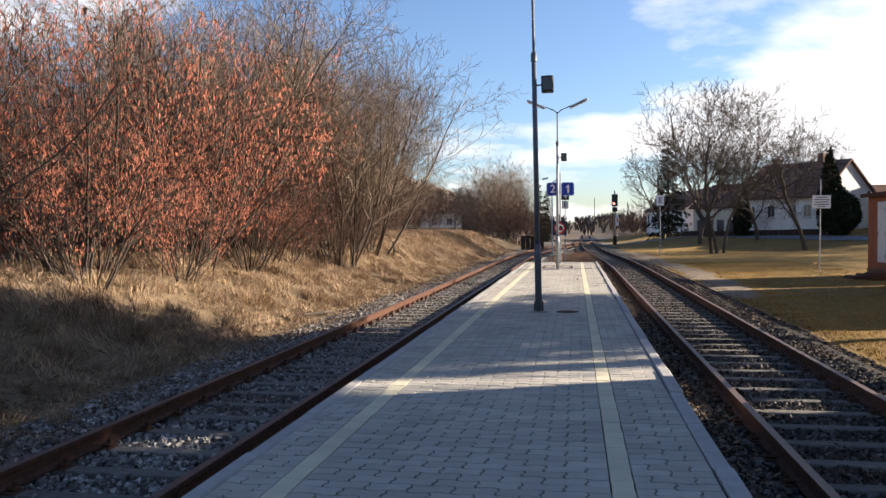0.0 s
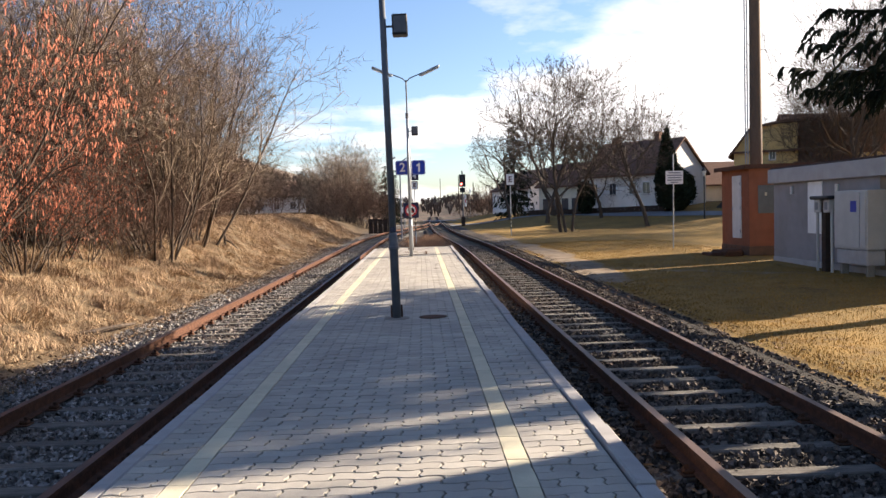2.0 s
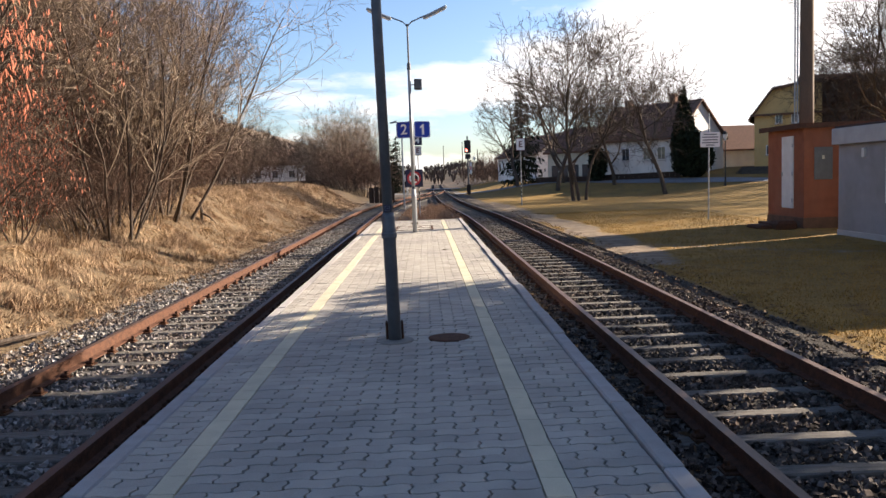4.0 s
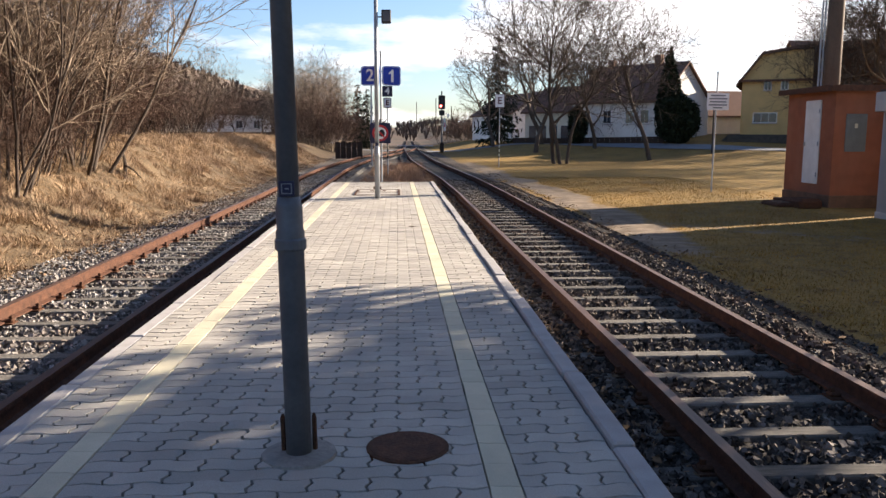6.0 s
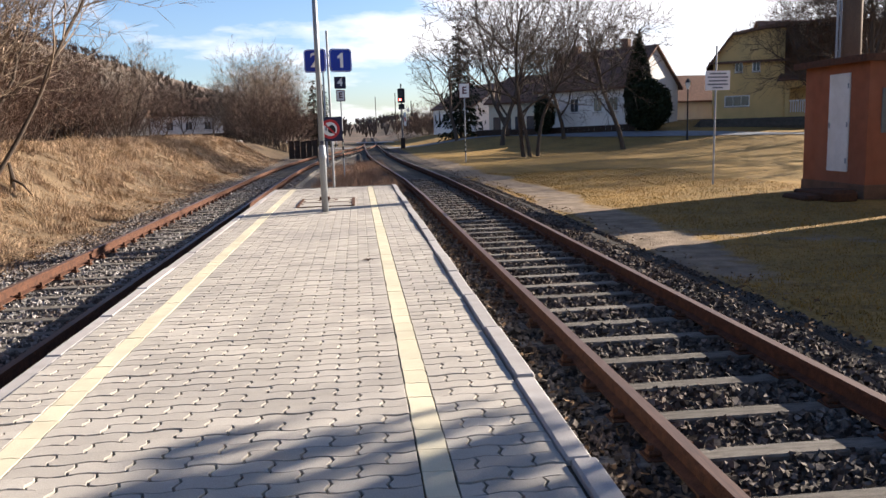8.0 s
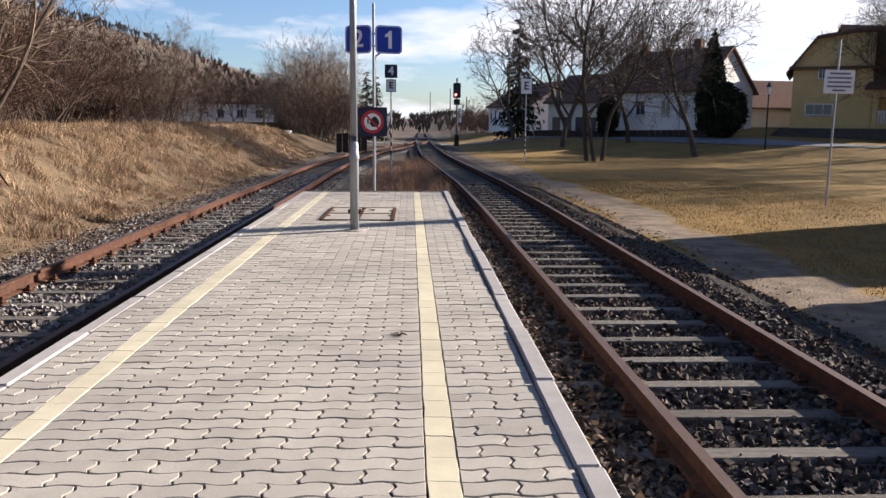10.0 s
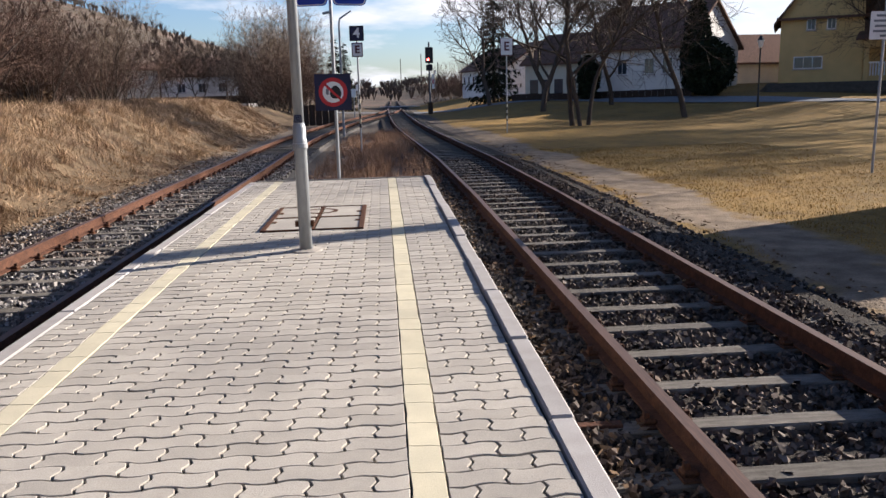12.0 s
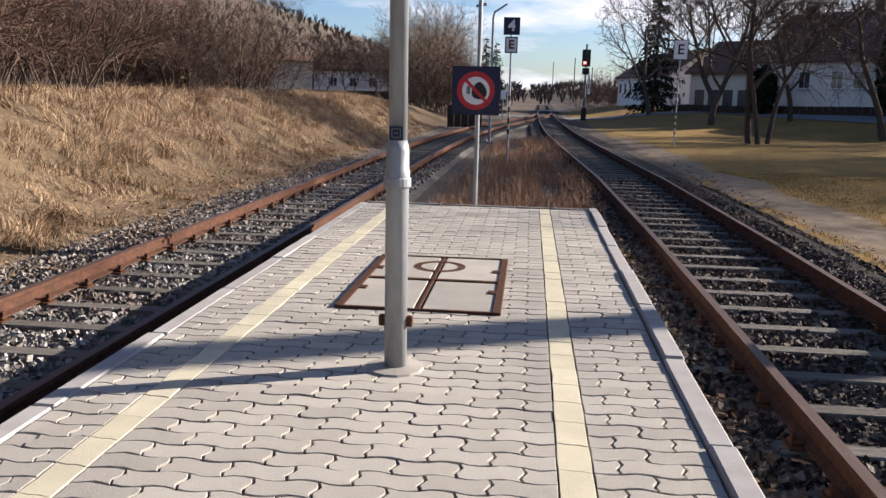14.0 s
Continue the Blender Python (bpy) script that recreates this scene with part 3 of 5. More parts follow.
cover = thing("manhole_cover", -1.13, 14.47, 0, "round rusty brown manhole cover set in the paving", "manhole cover")
part("rim", turned([(.205, -.02), (.205, .006), (.19, .007)], 28), M_IRON, cover)
part("lid", turned([(.185, -.02), (.185, .009), (.165, .010)], 28), M_RUST, cover)

# ---- hatch with an iron frame ----
hatch = thing("floor_hatch", -1.68, 31.72, 0, "concrete floor hatch in a rusty angle-iron frame", "hatch")
for cx in (-.285, .285):
    for cy in (-.47, .47):
        part("hatch_lid", slab(cx - .255, cx + .255, cy - .43, cy + .43, -.02, .013, .006), M_PAVER, hatch)
for a in ((-.585, -.525, -.94, .94), (.525, .585, -.94, .94), (-.014, .014, -.92, .92)):
    part("frame_bar", slab(a[0], a[1], a[2], a[3], -.01, .022 if abs(a[0]) > .1 else .014, .004), M_IRON, hatch)
for a in (-.94, .91, -.02):
    part("frame_bar", slab(-.525, .525, a, a + (.05 if a == -.02 else .03), -.01, .020, .004), M_IRON, hatch)
bm = bmesh.new()
n = 28
for r0, r1 in ((.165, .225),):
    rings = [[bm.verts.new((r * math.cos(2 * math.pi * i / n), .52 + r * math.sin(2 * math.pi * i / n), z)) for i in range(n)] for r, z in ((r0, .008), (r0, .016), (r1, .016), (r1, .008))]
    for a, b in zip(rings, rings[1:]):
        for i in range(n):
            bm.faces.new((a[i], a[(i + 1) % n], b[(i + 1) % n], b[i]))
part("iron_ring", bm, M_IRON, hatch)
for sx in (-.5, .5):
    for sy in (-.35, .38):
        part("lifting_lug", slab(sx - .03, sx + .03, sy - .05, sy + .05, .008, .022, .004), M_IRON, hatch)

# ---- sign post at the end of the platform ----
post = thing("sign_post", -1.66, 36.42, -.56, "slim metal post with blue track numbers and a prohibition sign", "sign post")
part("post", turned([(.03, 0), (.03, 4.64), (.024, 4.66)], 12), M_GALV, post)
for s, digit in ((-1, "2"), (1, "1")):
    p = part("number_sign", outline(rounded(.60, .60, .09), .02), M_BLUE, post, "blue enamel sign with a white track number")
    p.matrix_basis = pose(s * .335, -.035, 3.89, 0, 0, s * 16)
    part("rim", outline(rounded(.57, .57, .08), .004), M_WHITE, p).matrix_basis = pose(0, -.003, 0)
    part("field", outline(rounded(.545, .545, .075), .004), M_BLUE, p).matrix_basis = pose(0, -.006, 0)
    if digit == "1":
        one = part("numeral", outline([(-.015, -.19), (.065, -.19), (.065, .19), (.005, .19), (-.03, .14), (-.085, .105), (-.085, .045), (-.015, .07)], .004), M_WHITE, p, "white figure 1")
        one.matrix_basis = pose(0, -.011, 0)
    else:
        letters(digit, .52, M_WHITE, p, 0, -.009, 0, 0, .008)
for z in (3.76, 4.02):
    part("clamp", slab(-.06, .06, -.035, .035, z - .015, z + .015, .004), M_GALV, post)
hs = part("prohibition_sign", outline(rounded(.64, .64, .012), .018), M_NAVY, post, "dark blue square with a red ring and bar on white")
hs.matrix_basis = pose(-.03, -.05, 2.11)
for r, m, dy in ((.255, M_RED, .004), (.185, M_WHITE, .007)):
    part("ring" if m is M_RED else "field", outline(disc(r), .004), m, hs).matrix_basis = pose(0, -dy, 0)
# the dark warning figure on the sign, as a plain shape
part("figure", outline([(.10 * math.cos(a) * (1 - .25 * math.sin(a)) + .045, .115 * math.sin(a)) for a in np.linspace(0, 2 * math.pi, 20)[:-1]], .003), M_BLACK, hs).matrix_basis = pose(0, -.010, 0)
part("figure", outline(rounded(.05, .11, .02), .003), M_PLATE, hs).matrix_basis = pose(-.10, -.010, .01)
part("bar", outline([(-.195, .165), (-.165, .195), (.195, -.165), (.165, -.195)], .003), M_RED, hs).matrix_basis = pose(0, -.0135, 0)


# ---- railway signs and signal ----
def board_with_letter(t, z, w, h, back, field, text, ink, x=0.0):
    b = part("board", outline(rounded(w, h, .02), .02), back, t, "square sign board with one character")
    b.matrix_basis = pose(x, -.05, z)
    part("field", outline(rounded(w - .07, h - .07, .015), .004), field, b).matrix_basis = pose(0, -.004, 0)
    letters(text, min(w, h) * .92, ink, b, 0, -.0075, 0, 0, .012)
    return b


def banded_post(t, h, band0, band1):
    part("post", turned([(.032, 0), (.032, h)], 10), M_GALV, t)
    n = 7
    for i in range(n):
        z = band0 + (band1 - band0) * i / n
        part("band", turned([(.0345, z), (.0345, z + (band1 - band0) / n * .96)], 10), (M_BLACK, M_YELLOW)[i % 2], t)


esign = thing("letter_sign", 5.26, 61.1, -.54, "white square E sign on a slim post beside the track", "railway sign", "letter signs")
banded_post(esign, 4.2, .55, 1.5)
board_with_letter(esign, 4.1, .62, .84, M_SIGNRED, M_WHITE, "E", M_SIGNRED)
e4 = thing("letter_sign", -1.62, 50.85, -.6, "post with a dark 4 sign above a white E sign", "railway sign", "letter signs")
banded_post(e4, 4.45, .9, 2.1)
board_with_letter(e4, 4.19, .50, .52, M_BLACK, M_NAVY, "4", M_WHITE)
board_with_letter(e4, 3.63, .39, .49, M_SIGNRED, M_WHITE, "E", M_SIGNRED)

sig = thing("railway_signal", 3.65, 97, -.5, "black colour-light railway signal showing red on a mast", "railway signal")
part("mast", turned([(.09, 0), (.08, 6.5)], 12), M_POLEDARK, sig)
part("head", slab(-.36, .36, -.16, .12, 4.62, 6.05, .05), M_BLACK, sig, "tall black signal head")
part("hood_base", slab(-.30, .30, -.14, .1, 3.95, 4.5, .05), M_BLACK, sig)
m_glow = bpy.data.materials.new("red_signal_light")
m_glow.use_nodes = True
gb = m_glow.node_tree.nodes["Principled BSDF"]
gb.inputs["Base Color"].default_value = (.6, .02, .02, 1)
gb.inputs["Emission Color"].default_value, gb.inputs["Emission Strength"].default_value = (1, .06, .05, 1), 9
for z, m in ((5.7, M_GLASS), (5.32, M_GLASS), (4.93, m_glow)):
    lens = part("lens", outline(disc(.11, 16), .01), m, sig, "red lit lens" if m is m_glow else "")
    lens.matrix_basis = pose(-.12 if m is m_glow else 0, -.175, z)
part("mast_plate", slab(.18, .42, -.12, -.10, 2.3, 3.65, .01), M_WHITE, sig, "white plate with red stripe")
part("mast_stripe", slab(.24, .36, -.13, -.121, 2.75, 3.15), M_RED, sig)
part("cabinet", slab(-.22, .22, -.2, .2, 0, 1.1, .03), M_WOODDARK, sig)
for x, y, h in ((-3.6, 118, 3.2), (9.0, 170, 6.0), (-3.2, 92, 2.6)):
    o = thing("track_marker", x, y, ground_height(-3, y), "small white plate on a thin trackside post", "railway sign", "track markers")
    part("post", turned([(.05, 0), (.05, h)], 8), M_GALV, o)
    part("plate", slab(-.2, .2, -.06, -.04, h - .75, h - .05, .01), M_WHITE, o)

crossing = thing("level_crossing", 1.5, 132, -.36, "pale concrete crossing strip across the rails", "level crossing")
part("panel", slab(-2.6, -.62, -1.6, 1.6, 0, .08, .02), M_BAND, crossing)
part("panel", slab(-.5, .5, -1.6, 1.6, 0, .08, .02), M_BAND, crossing)
part("panel", slab(.62, 2.8, -1.6, 1.6, 0, .08, .02), M_BAND, crossing)

board = thing("notice_board", 10.25, 39.2, -.45, "white notice board with lines of small print on a leaning post", "notice board")
board.rotation_euler = (0, radians(.6), 0)
part("post", turned([(.028, -.15), (.028, 4.2)], 10), M_GALV, board)
nb = part("board", outline(rounded(.80, .60, .02), .02), M_WHITE, board, "white board with unreadable dark lines")
nb.matrix_basis = pose(.04, -.05, 3.14)
for i, (w, z) in enumerate(((.55, .21), (.66, .10), (.60, -.01), (.66, -.12), (.34, -.22))):
    part("text_bar", slab(-w / 2, w / 2, -.004, 0, z - .024, z + .024), M_PLATE, nb)

# ---- orange hut, grey hut ----
hut = thing("orange_hut", 11.12, 32.78, -.58, "small orange rendered hut with flat dark roof", "hut")
hut.scale = (1.05, 1.05, 1.05)
part("wall", slab(0, 4.2, 0, 2.6, .36, 3.2, .01), M_ORANGE, hut, "orange rendered walls, stained")
part("plinth", slab(-.03, 4.23, -.03, 2.63, -.1, .37, .02), M_HUTBASE, hut, "damp-stained brown base of the walls")
part("roof", slab(-.22, 4.4, -.2, 2.8, 3.2, 3.3, .03), M_TARROOF, hut, "flat overhanging dark roof")
part("fascia", slab(-.235, -.22, -.2, 2.8, 3.15, 3.31, .004), M_RUST, hut)
part("fascia", slab(-.22, 4.4, -.217, -.202, 3.15, 3.31, .004), M_RUST, hut)
# block added behind the grey hut to narrow the sunlit strip on the lawn
part("annex", slab(1.5, 2.6, -1.1, -.005, .0, 3.1, .01), M_ORANGE, hut, "added orange block behind the grey hut that narrows the sunlit gap")
d = part("door", slab(-.035, .01, .68, 1.49, .64, 2.95, .008), M_DOORWHITE, hut, "narrow off-white door")
for z in (.9, 1.75, 2.65):
    part("hinge", slab(-.05, -.034, .70, .74, z - .06, z + .06, .004), M_PLATE, d)
part("handle", slab(-.075, -.034, 1.40, 1.43, 1.68, 1.80, .006), M_GALV, d)
pl = part("warning_plate", slab(.32, .90, -.025, .0, 1.55, 2.56, .006), M_HUTPLATE, hut, "grey metal hatch with a small yellow mark")
part("yellow_mark", slab(.56, .64, -.032, -.026, 2.18, 2.30), M_YELLOW, pl)
part("step", slab(-.75, -.04, .5, 1.7, -.02, .2, .03), M_IRON, hut, "low dark step")
part("rubble", slab(-.95, -.3, -.3, .42, -.03, .30, .09), M_IRON, hut, "dark heap of material beside the step")
part("rubble", slab(-1.35, -.8, .1, 1.2, -.03, .16, .06), M_IRON, hut)

grey = thing("grey_hut", 10.88, 22.35, -.58, "low grey rendered hut with pale roof band", "hut")
grey.scale = (1.05, 1.05, 1.05)
part("wall", slab(0, 4.0, 0, 7.4, 0, 2.62, .01), M_GREYWALL, grey, "grey rendered wall")
part("plinth", slab(-.02, 4.02, -.02, 7.42, -.1, .18, .01), M_BAND, grey)
part("roof_band", slab(-.16, 4.16, -.14, 7.5, 2.55, 3.0, .015), M_BAND, grey, "pale concrete roof edge")
part("roof", slab(-.1, 4.1, -.08, 7.44, 3.0, 3.06, .01), M_TARROOF, grey)
part("beige_wall", slab(-.014, .002, .02, 1.3, .19, 2.54, .004), M_BEIGEWALL, grey, "beige rendered end of the wall")
part("corner_pillar", slab(-.06, .5, -.62, -.005, -.02, 2.55, .01), M_BEIGEWALL, grey)
part("roof_band", slab(-.16, 1.2, -2.3, -.145, 2.55, 3.0, .015), M_BAND, grey)
part("rear_wall", slab(.25, 1.1, -2.15, -.6, 0, 2.55, .01), M_BEIGEWALL, grey)
dd = part("door", slab(.20, .249, -1.75, -.72, .1, 2.3, .008), M_BROWNDOOR, grey, "brown painted door")
part("handle", slab(.14, .2, -1.0, -.96, 1.1, 1.25, .006), M_GALV, dd)
part("wall_panel", slab(-.03, .0, 4.2, 5.05, 1.0, 2.52, .006), M_WHITE, grey, "white painted panel")
for yy in (.35, 3.35, 6.05):
    lp = part("wall_lamp", slab(-.07, 0, yy - .07, yy + .07, 2.18, 2.42, .012), M_DOORWHITE, grey, "small pale wall box")
part("downpipe", turned([(.045, .1), (.045, 2.6)], 10, -.06, .62), M_GREYWALL, grey)

cab = thing("electric_cabinet", 10.26, 22.75, -.56, "pale grey electric cabinet on legs by the grey hut", "cabinet")
part("body", slab(0, .55, .52, 2.15, .72, 2.30, .02), M_CABINET, cab)
part("door", slab(-.022, -.002, .85, 2.11, .78, 2.24, .008), M_CABINET, cab)
part("door", slab(-.022, -.002, .56, .82, .78, 2.24, .008), M_CABINET, cab)
part("base", slab(.03, .53, .57, 2.1, .30, .71, .03), M_BAND, cab)
part("blue_plate", slab(-.03, -.022, .98, 1.28, 1.72, 2.02, .004), M_BLUE, cab, "small blue plate")
for yy in (.66, 1.94):
    part("leg", slab(.1, .3, yy, yy + .1, 0, .3, .01), M_PLINTH, cab)
meter = thing("meter_post", 10.38, 25.55, -.58, "dark post with a roofed pair of pale meter boxes", "meter box")
part("post", slab(-.1, .12, -.12, .12, 0, 2.05, .01), M_WOODDARK, meter)
part("pipe", turned([(.042, 0), (.042, 1.8)], 8, -.06, .42), M_CABINET, meter)
part("pipe", turned([(.042, 0), (.042, 1.8)], 8, -.06, -.4), M_CABINET, meter)
for yy in (-.42, .12):
    b = part("meter_case", slab(-.16, .1, yy, yy + .32, 1.72, 2.1, .02), M_CABINET, meter)
    part("dial", slab(-.168, -.16, yy + .07, yy + .25, 1.8, 2.02, .004), M_PLATE, b)
part("hood", slab(-.26, .16, -.52, .52, 2.1, 2.2, .03), M_BLACK, meter)

mast = thing("tall_mast", 12.9, 36.32, -.6, "tall brown steel mast with a cable ladder behind the hut", "mast")
part("tube", turned([(.27, 0), (.25, 5), (.20, 16), (.16, 24)], 20), M_MAST, mast, smooth=True)
part("ladder_rail", slab(-.46, -.43, -.03, .03, 2.5, 22), M_GALV, mast)
part("ladder_rail", slab(-.36, -.33, -.03, .03, 2.5, 22), M_GALV, mast)
rung = None
for i in range(60):
    m = pose(-.395, 0, 2.6 + i * .32)
    if rung is None:
        rung = part("rung", slab(-.04, .04, -.012, .012, -.012, .012), M_GALV, mast)
        rung.matrix_basis = m
    else:
        share("rung", rung, m, mast)


# ---- houses along the road ----
def window_on(parent, u, z, w, h, depth=.06):
    """A framed window with two panes in a wall that faces -y of its parent."""
    f = part("window", slab(u - w / 2, u + w / 2, -.05, -.005, z - h / 2, z + h / 2, .01), M_WHITE, parent, "white framed window")
    n = 2 if w < 1.6 else 3
    pw = (w - .12) / n
    for i in range(n):
        part("pane", slab(u - w / 2 + .06 + i * pw + .025, u - w / 2 + .06 + (i + 1) * pw - .025, -.064, -.052, z - h / 2 + .08, z + h / 2 - .08), M_GLASS, f)
    part("sill", slab(u - w / 2 - .06, u + w / 2 + .06, -.14, -.052, z - h / 2 - .09, z - h / 2 - .01, .01), M_BAND, f)
    return f


def gabled(name, x, y, z, rz, length, depth, eave, ridge, wall_m, label, category="house", over=.45):
    """A house whose long front faces -y of its own frame, from u = 0 to -length; gable ends at both sides."""
    h = thing(name, x, y, z, label, category, rz=rz)
    bm = bmesh.new()
    prof = [(0, -.8), (depth, -.8), (depth, eave), (depth / 2, ridge - .12), (0, eave)]
    a = [bm.verts.new((0, p[0], p[1])) for p in prof]
    b = [bm.verts.new((-length, p[0], p[1])) for p in prof]
    bm.faces.new(a)
    bm.faces.new(b[::-1])
    for i in range(5):
        bm.faces.new((a[i], b[i], b[(i + 1) % 5], a[(i + 1) % 5]))
    bmesh.ops.recalc_face_normals(bm, faces=bm.faces)
    part("wall", bm, wall_m, h)
    k = (ridge - eave) / (depth / 2)
    for side in (0, 1):
        bm = bmesh.new()
        y0, y1 = (-over, depth / 2) if side == 0 else (depth + over, depth / 2)
        zz0, zz1 = eave - k * over, ridge
        top = [bm.verts.new(p) for p in ((.35, y0, zz0), (.35, y1, zz1), (-length - .35, y1, zz1), (-length - .35, y0, zz0))]
        low = [bm.verts.new((v.co.x, v.co.y, v.co.z - .2)) for v in top]
        bm.faces.new(top)
        bm.faces.new(low[::-1])
        for i in range(4):
            bm.faces.new((top[i], top[(i + 1) % 4], low[(i + 1) % 4], low[i]))
        bmesh.ops.recalc_face_normals(bm, faces=bm.faces)
        part("roof", bm, M_TILES, h, "brown tiled roof slope")
    return h


ang = math.degrees(math.atan2(-HUY, -HUX))  # the front faces the road
hz = ground_height(24, 87)


def on_row(s, off=0.0):
    return 24 + HUX * s + .75 * off, 87 + HUY * s + .66 * off


x, y = on_row(0)
hb = gabled("white_house", x, y, .30, ang, 10.2, 9.6, 4.75, 8.4, M_WHITEWALL, "white farmhouse with a steep brown tiled roof by the road")
for u in (-1.6, -3.3, -5.9, -8.4):
    window_on(hb, u, 2.9, 1.0, 1.35)
part("downpipe", turned([(.06, -.3), (.06, 4.6)], 8, -.15, -.1), M_BAND, hb)
part("chimney", slab(-3.4, -2.7, 4.4, 5.1, 7.6, 9.2, .03), M_TILES, hb)
part("chimney", slab(-9.0, -8.3, 4.4, 5.1, 7.6, 9.0, .03), M_TILES, hb)
wn2 = part("gable_window", slab(.005, .05, 3.2, 4.2, 4.3, 5.4, .01), M_GLASS, hb)
x, y = on_row(10.6, .8)
ha = gabled("cream_house", x, y, .5, ang, 6.7, 8.0, 3.7, 6.3, M_CREAMWALL, "low cream outbuilding with dark openings and tiled roof")
for u in (-1.2, -2.7, -4.2, -5.6):
    part("opening", slab(u - .5, u + .5, -.03, -.004, .1, 1.9, .01), M_GLASS, ha)
hc = gabled("white_house", 15.5, 126, ground_height(15.5, 126), -78.5, 20, 9, 4.2, 7.2, M_WHITEWALL, "long white house with a row of windows beside the road")
for i in range(9):
    window_on(hc, -1.4 - i * 2.15, 2.5, .95, 1.35)
yh = gabled("yellow_house", 37.92, 85.2, 1.55, -27, 6.2, 9, 5.2, 5.6, M_YELLOWWALL, "yellow two-storey house with brown half-hipped roof")
window_on(yh, -4.0, 1.55, 2.2, 1.0)
window_on(yh, -3.9, 4.6, .7, .9)
window_on(yh, -2.4, 4.6, .7, .9)
bm = bmesh.new()
f = [bm.verts.new(p) for p in ((0, 0, 5.2), (-6.2, 0, 5.2), (-4.6, 0, 7.5), (-1.8, 0, 7.9), (0, 0, 7.9))]
bm.faces.new(f)
g = bmesh.ops.extrude_face_region(bm, geom=bm.faces[:])
bmesh.ops.translate(bm, vec=(0, 9, 0), verts=[v for v in g["geom"] if isinstance(v, bmesh.types.BMVert)])
bmesh.ops.recalc_face_normals(bm, faces=bm.faces)
part("gable_wall", bm, M_YELLOWWALL, yh)
for a, b in (((-6.75, 4.75), (-4.5, 7.75)), ((-4.5, 7.75), (-1.6, 8.2)), ((-1.6, 8.2), (6.5, 8.6))):
    bm = bmesh.new()
    top = [bm.verts.new(p) for p in ((a[0], -.5, a[1]), (b[0], -.5, b[1]), (b[0], 9.5, b[1]), (a[0], 9.5, a[1]))]
    low = [bm.verts.new((v.co.x, v.co.y, v.co.z - .25)) for v in top]
    bm.faces.new(top)
    bm.faces.new(low[::-1])
    for i in range(4):
        bm.faces.new((top[i], top[(i + 1) % 4], low[(i + 1) % 4], low[i]))
    bmesh.ops.recalc_face_normals(bm, faces=bm.faces)
    part("roof", bm, M_TILES, yh, "brown tiled roof")
part("side_wall", slab(.02, 8, 3, 9, -1, 4.6, .02), M_YELLOWWALL, yh)
part("side_roof", slab(.02, 8.4, 2.4, 9.4, 4.6, 8.35, .3), M_TILES, yh, "brown tiled roof")
porch = thing("porch", 37.92, 85.05, .9, "yellow arched porch with white balustrade and tiled roof", "porch", rz=-27)
for u in (0, 2.3, 4.7):
    part("pillar", slab(u, u + .4, -.2, .2, 0, 3.6, .02), M_YELLOWWALL, porch)
part("lintel", slab(-.1, 5.2, -.22, .22, 3.3, 4.0, .02), M_YELLOWWALL, porch)
part("balustrade_rail", slab(.42, 2.28, -.08, .08, 1.95, 2.1, .01), M_WHITE, porch)
for i in range(9):
    part("baluster", slab(.5 + i * .2, .6 + i * .2, -.05, .05, 1.0, 1.95), M_WHITE, porch)
part("parapet", slab(.42, 2.28, -.1, .1, 0, 1.0, .02), M_YELLOWWALL, porch)
bm = bmesh.new()
vs = [bm.verts.new(p) for p in ((-.7, -.7, 3.95), (5.6, -.7, 3.95), (4.6, 2.8, 6.3), (.6, 2.8, 6.3), (-.7, -.7, 3.8), (5.6, -.7, 3.8), (4.6, 2.8, 6.1), (.6, 2.8, 6.1))]
for q in ((0, 1, 2, 3), (7, 6, 5, 4), (0, 4, 5, 1), (1, 5, 6, 2), (2, 6, 7, 3), (3, 7, 4, 0)):
    bm.faces.new([vs[i] for i in q])
bmesh.ops.recalc_face_normals(bm, faces=bm.faces)
part("roof", bm, M_TILES, porch)
rear = gabled("brown_roofed_house", 63, 95, 1.4, 0, 20, 10, 5.5, 10.5, M_YELLOWWALL, "large house with a broad brown tiled roof behind the trees")
part("chimney", slab(-10, -9.2, 4.6, 5.4, 9.8, 11.8, .03), M_TILES, rear)
back = gabled("distant_house", 44.5, 106, .4, 8, 11, 8, 3.6, 6.4, M_CREAMWALL, "distant low house with brown roof between two houses")
shed = thing("retaining_bank", 34.3, 83.4, .1, "dark earth bank and wall below the yellow house", "bank", rz=-27)
part("earth", slab(-5.2, 15, -2.6, 3.4, -.6, 1.4, .7), M_EARTH, shed)
car = thing("parked_car", 40.0, 81.2, 1.4, "pale parked car under the porch of the yellow house", "car", rz=-27)
part("body", slab(-2.0, 2.0, -.8, .8, .25, .85, .15), M_CAR, car)
part("cabin", slab(-1.1, 1.2, -.7, .7, .8, 1.4, .2), M_GLASS, car)
for sx in (-1.25, 1.25):
    w = part("wheel", turned([(.3, -.1), (.3, .1)], 14), M_BLACK, car)
    w.matrix_basis = pose(sx, -.75, .3, 90)

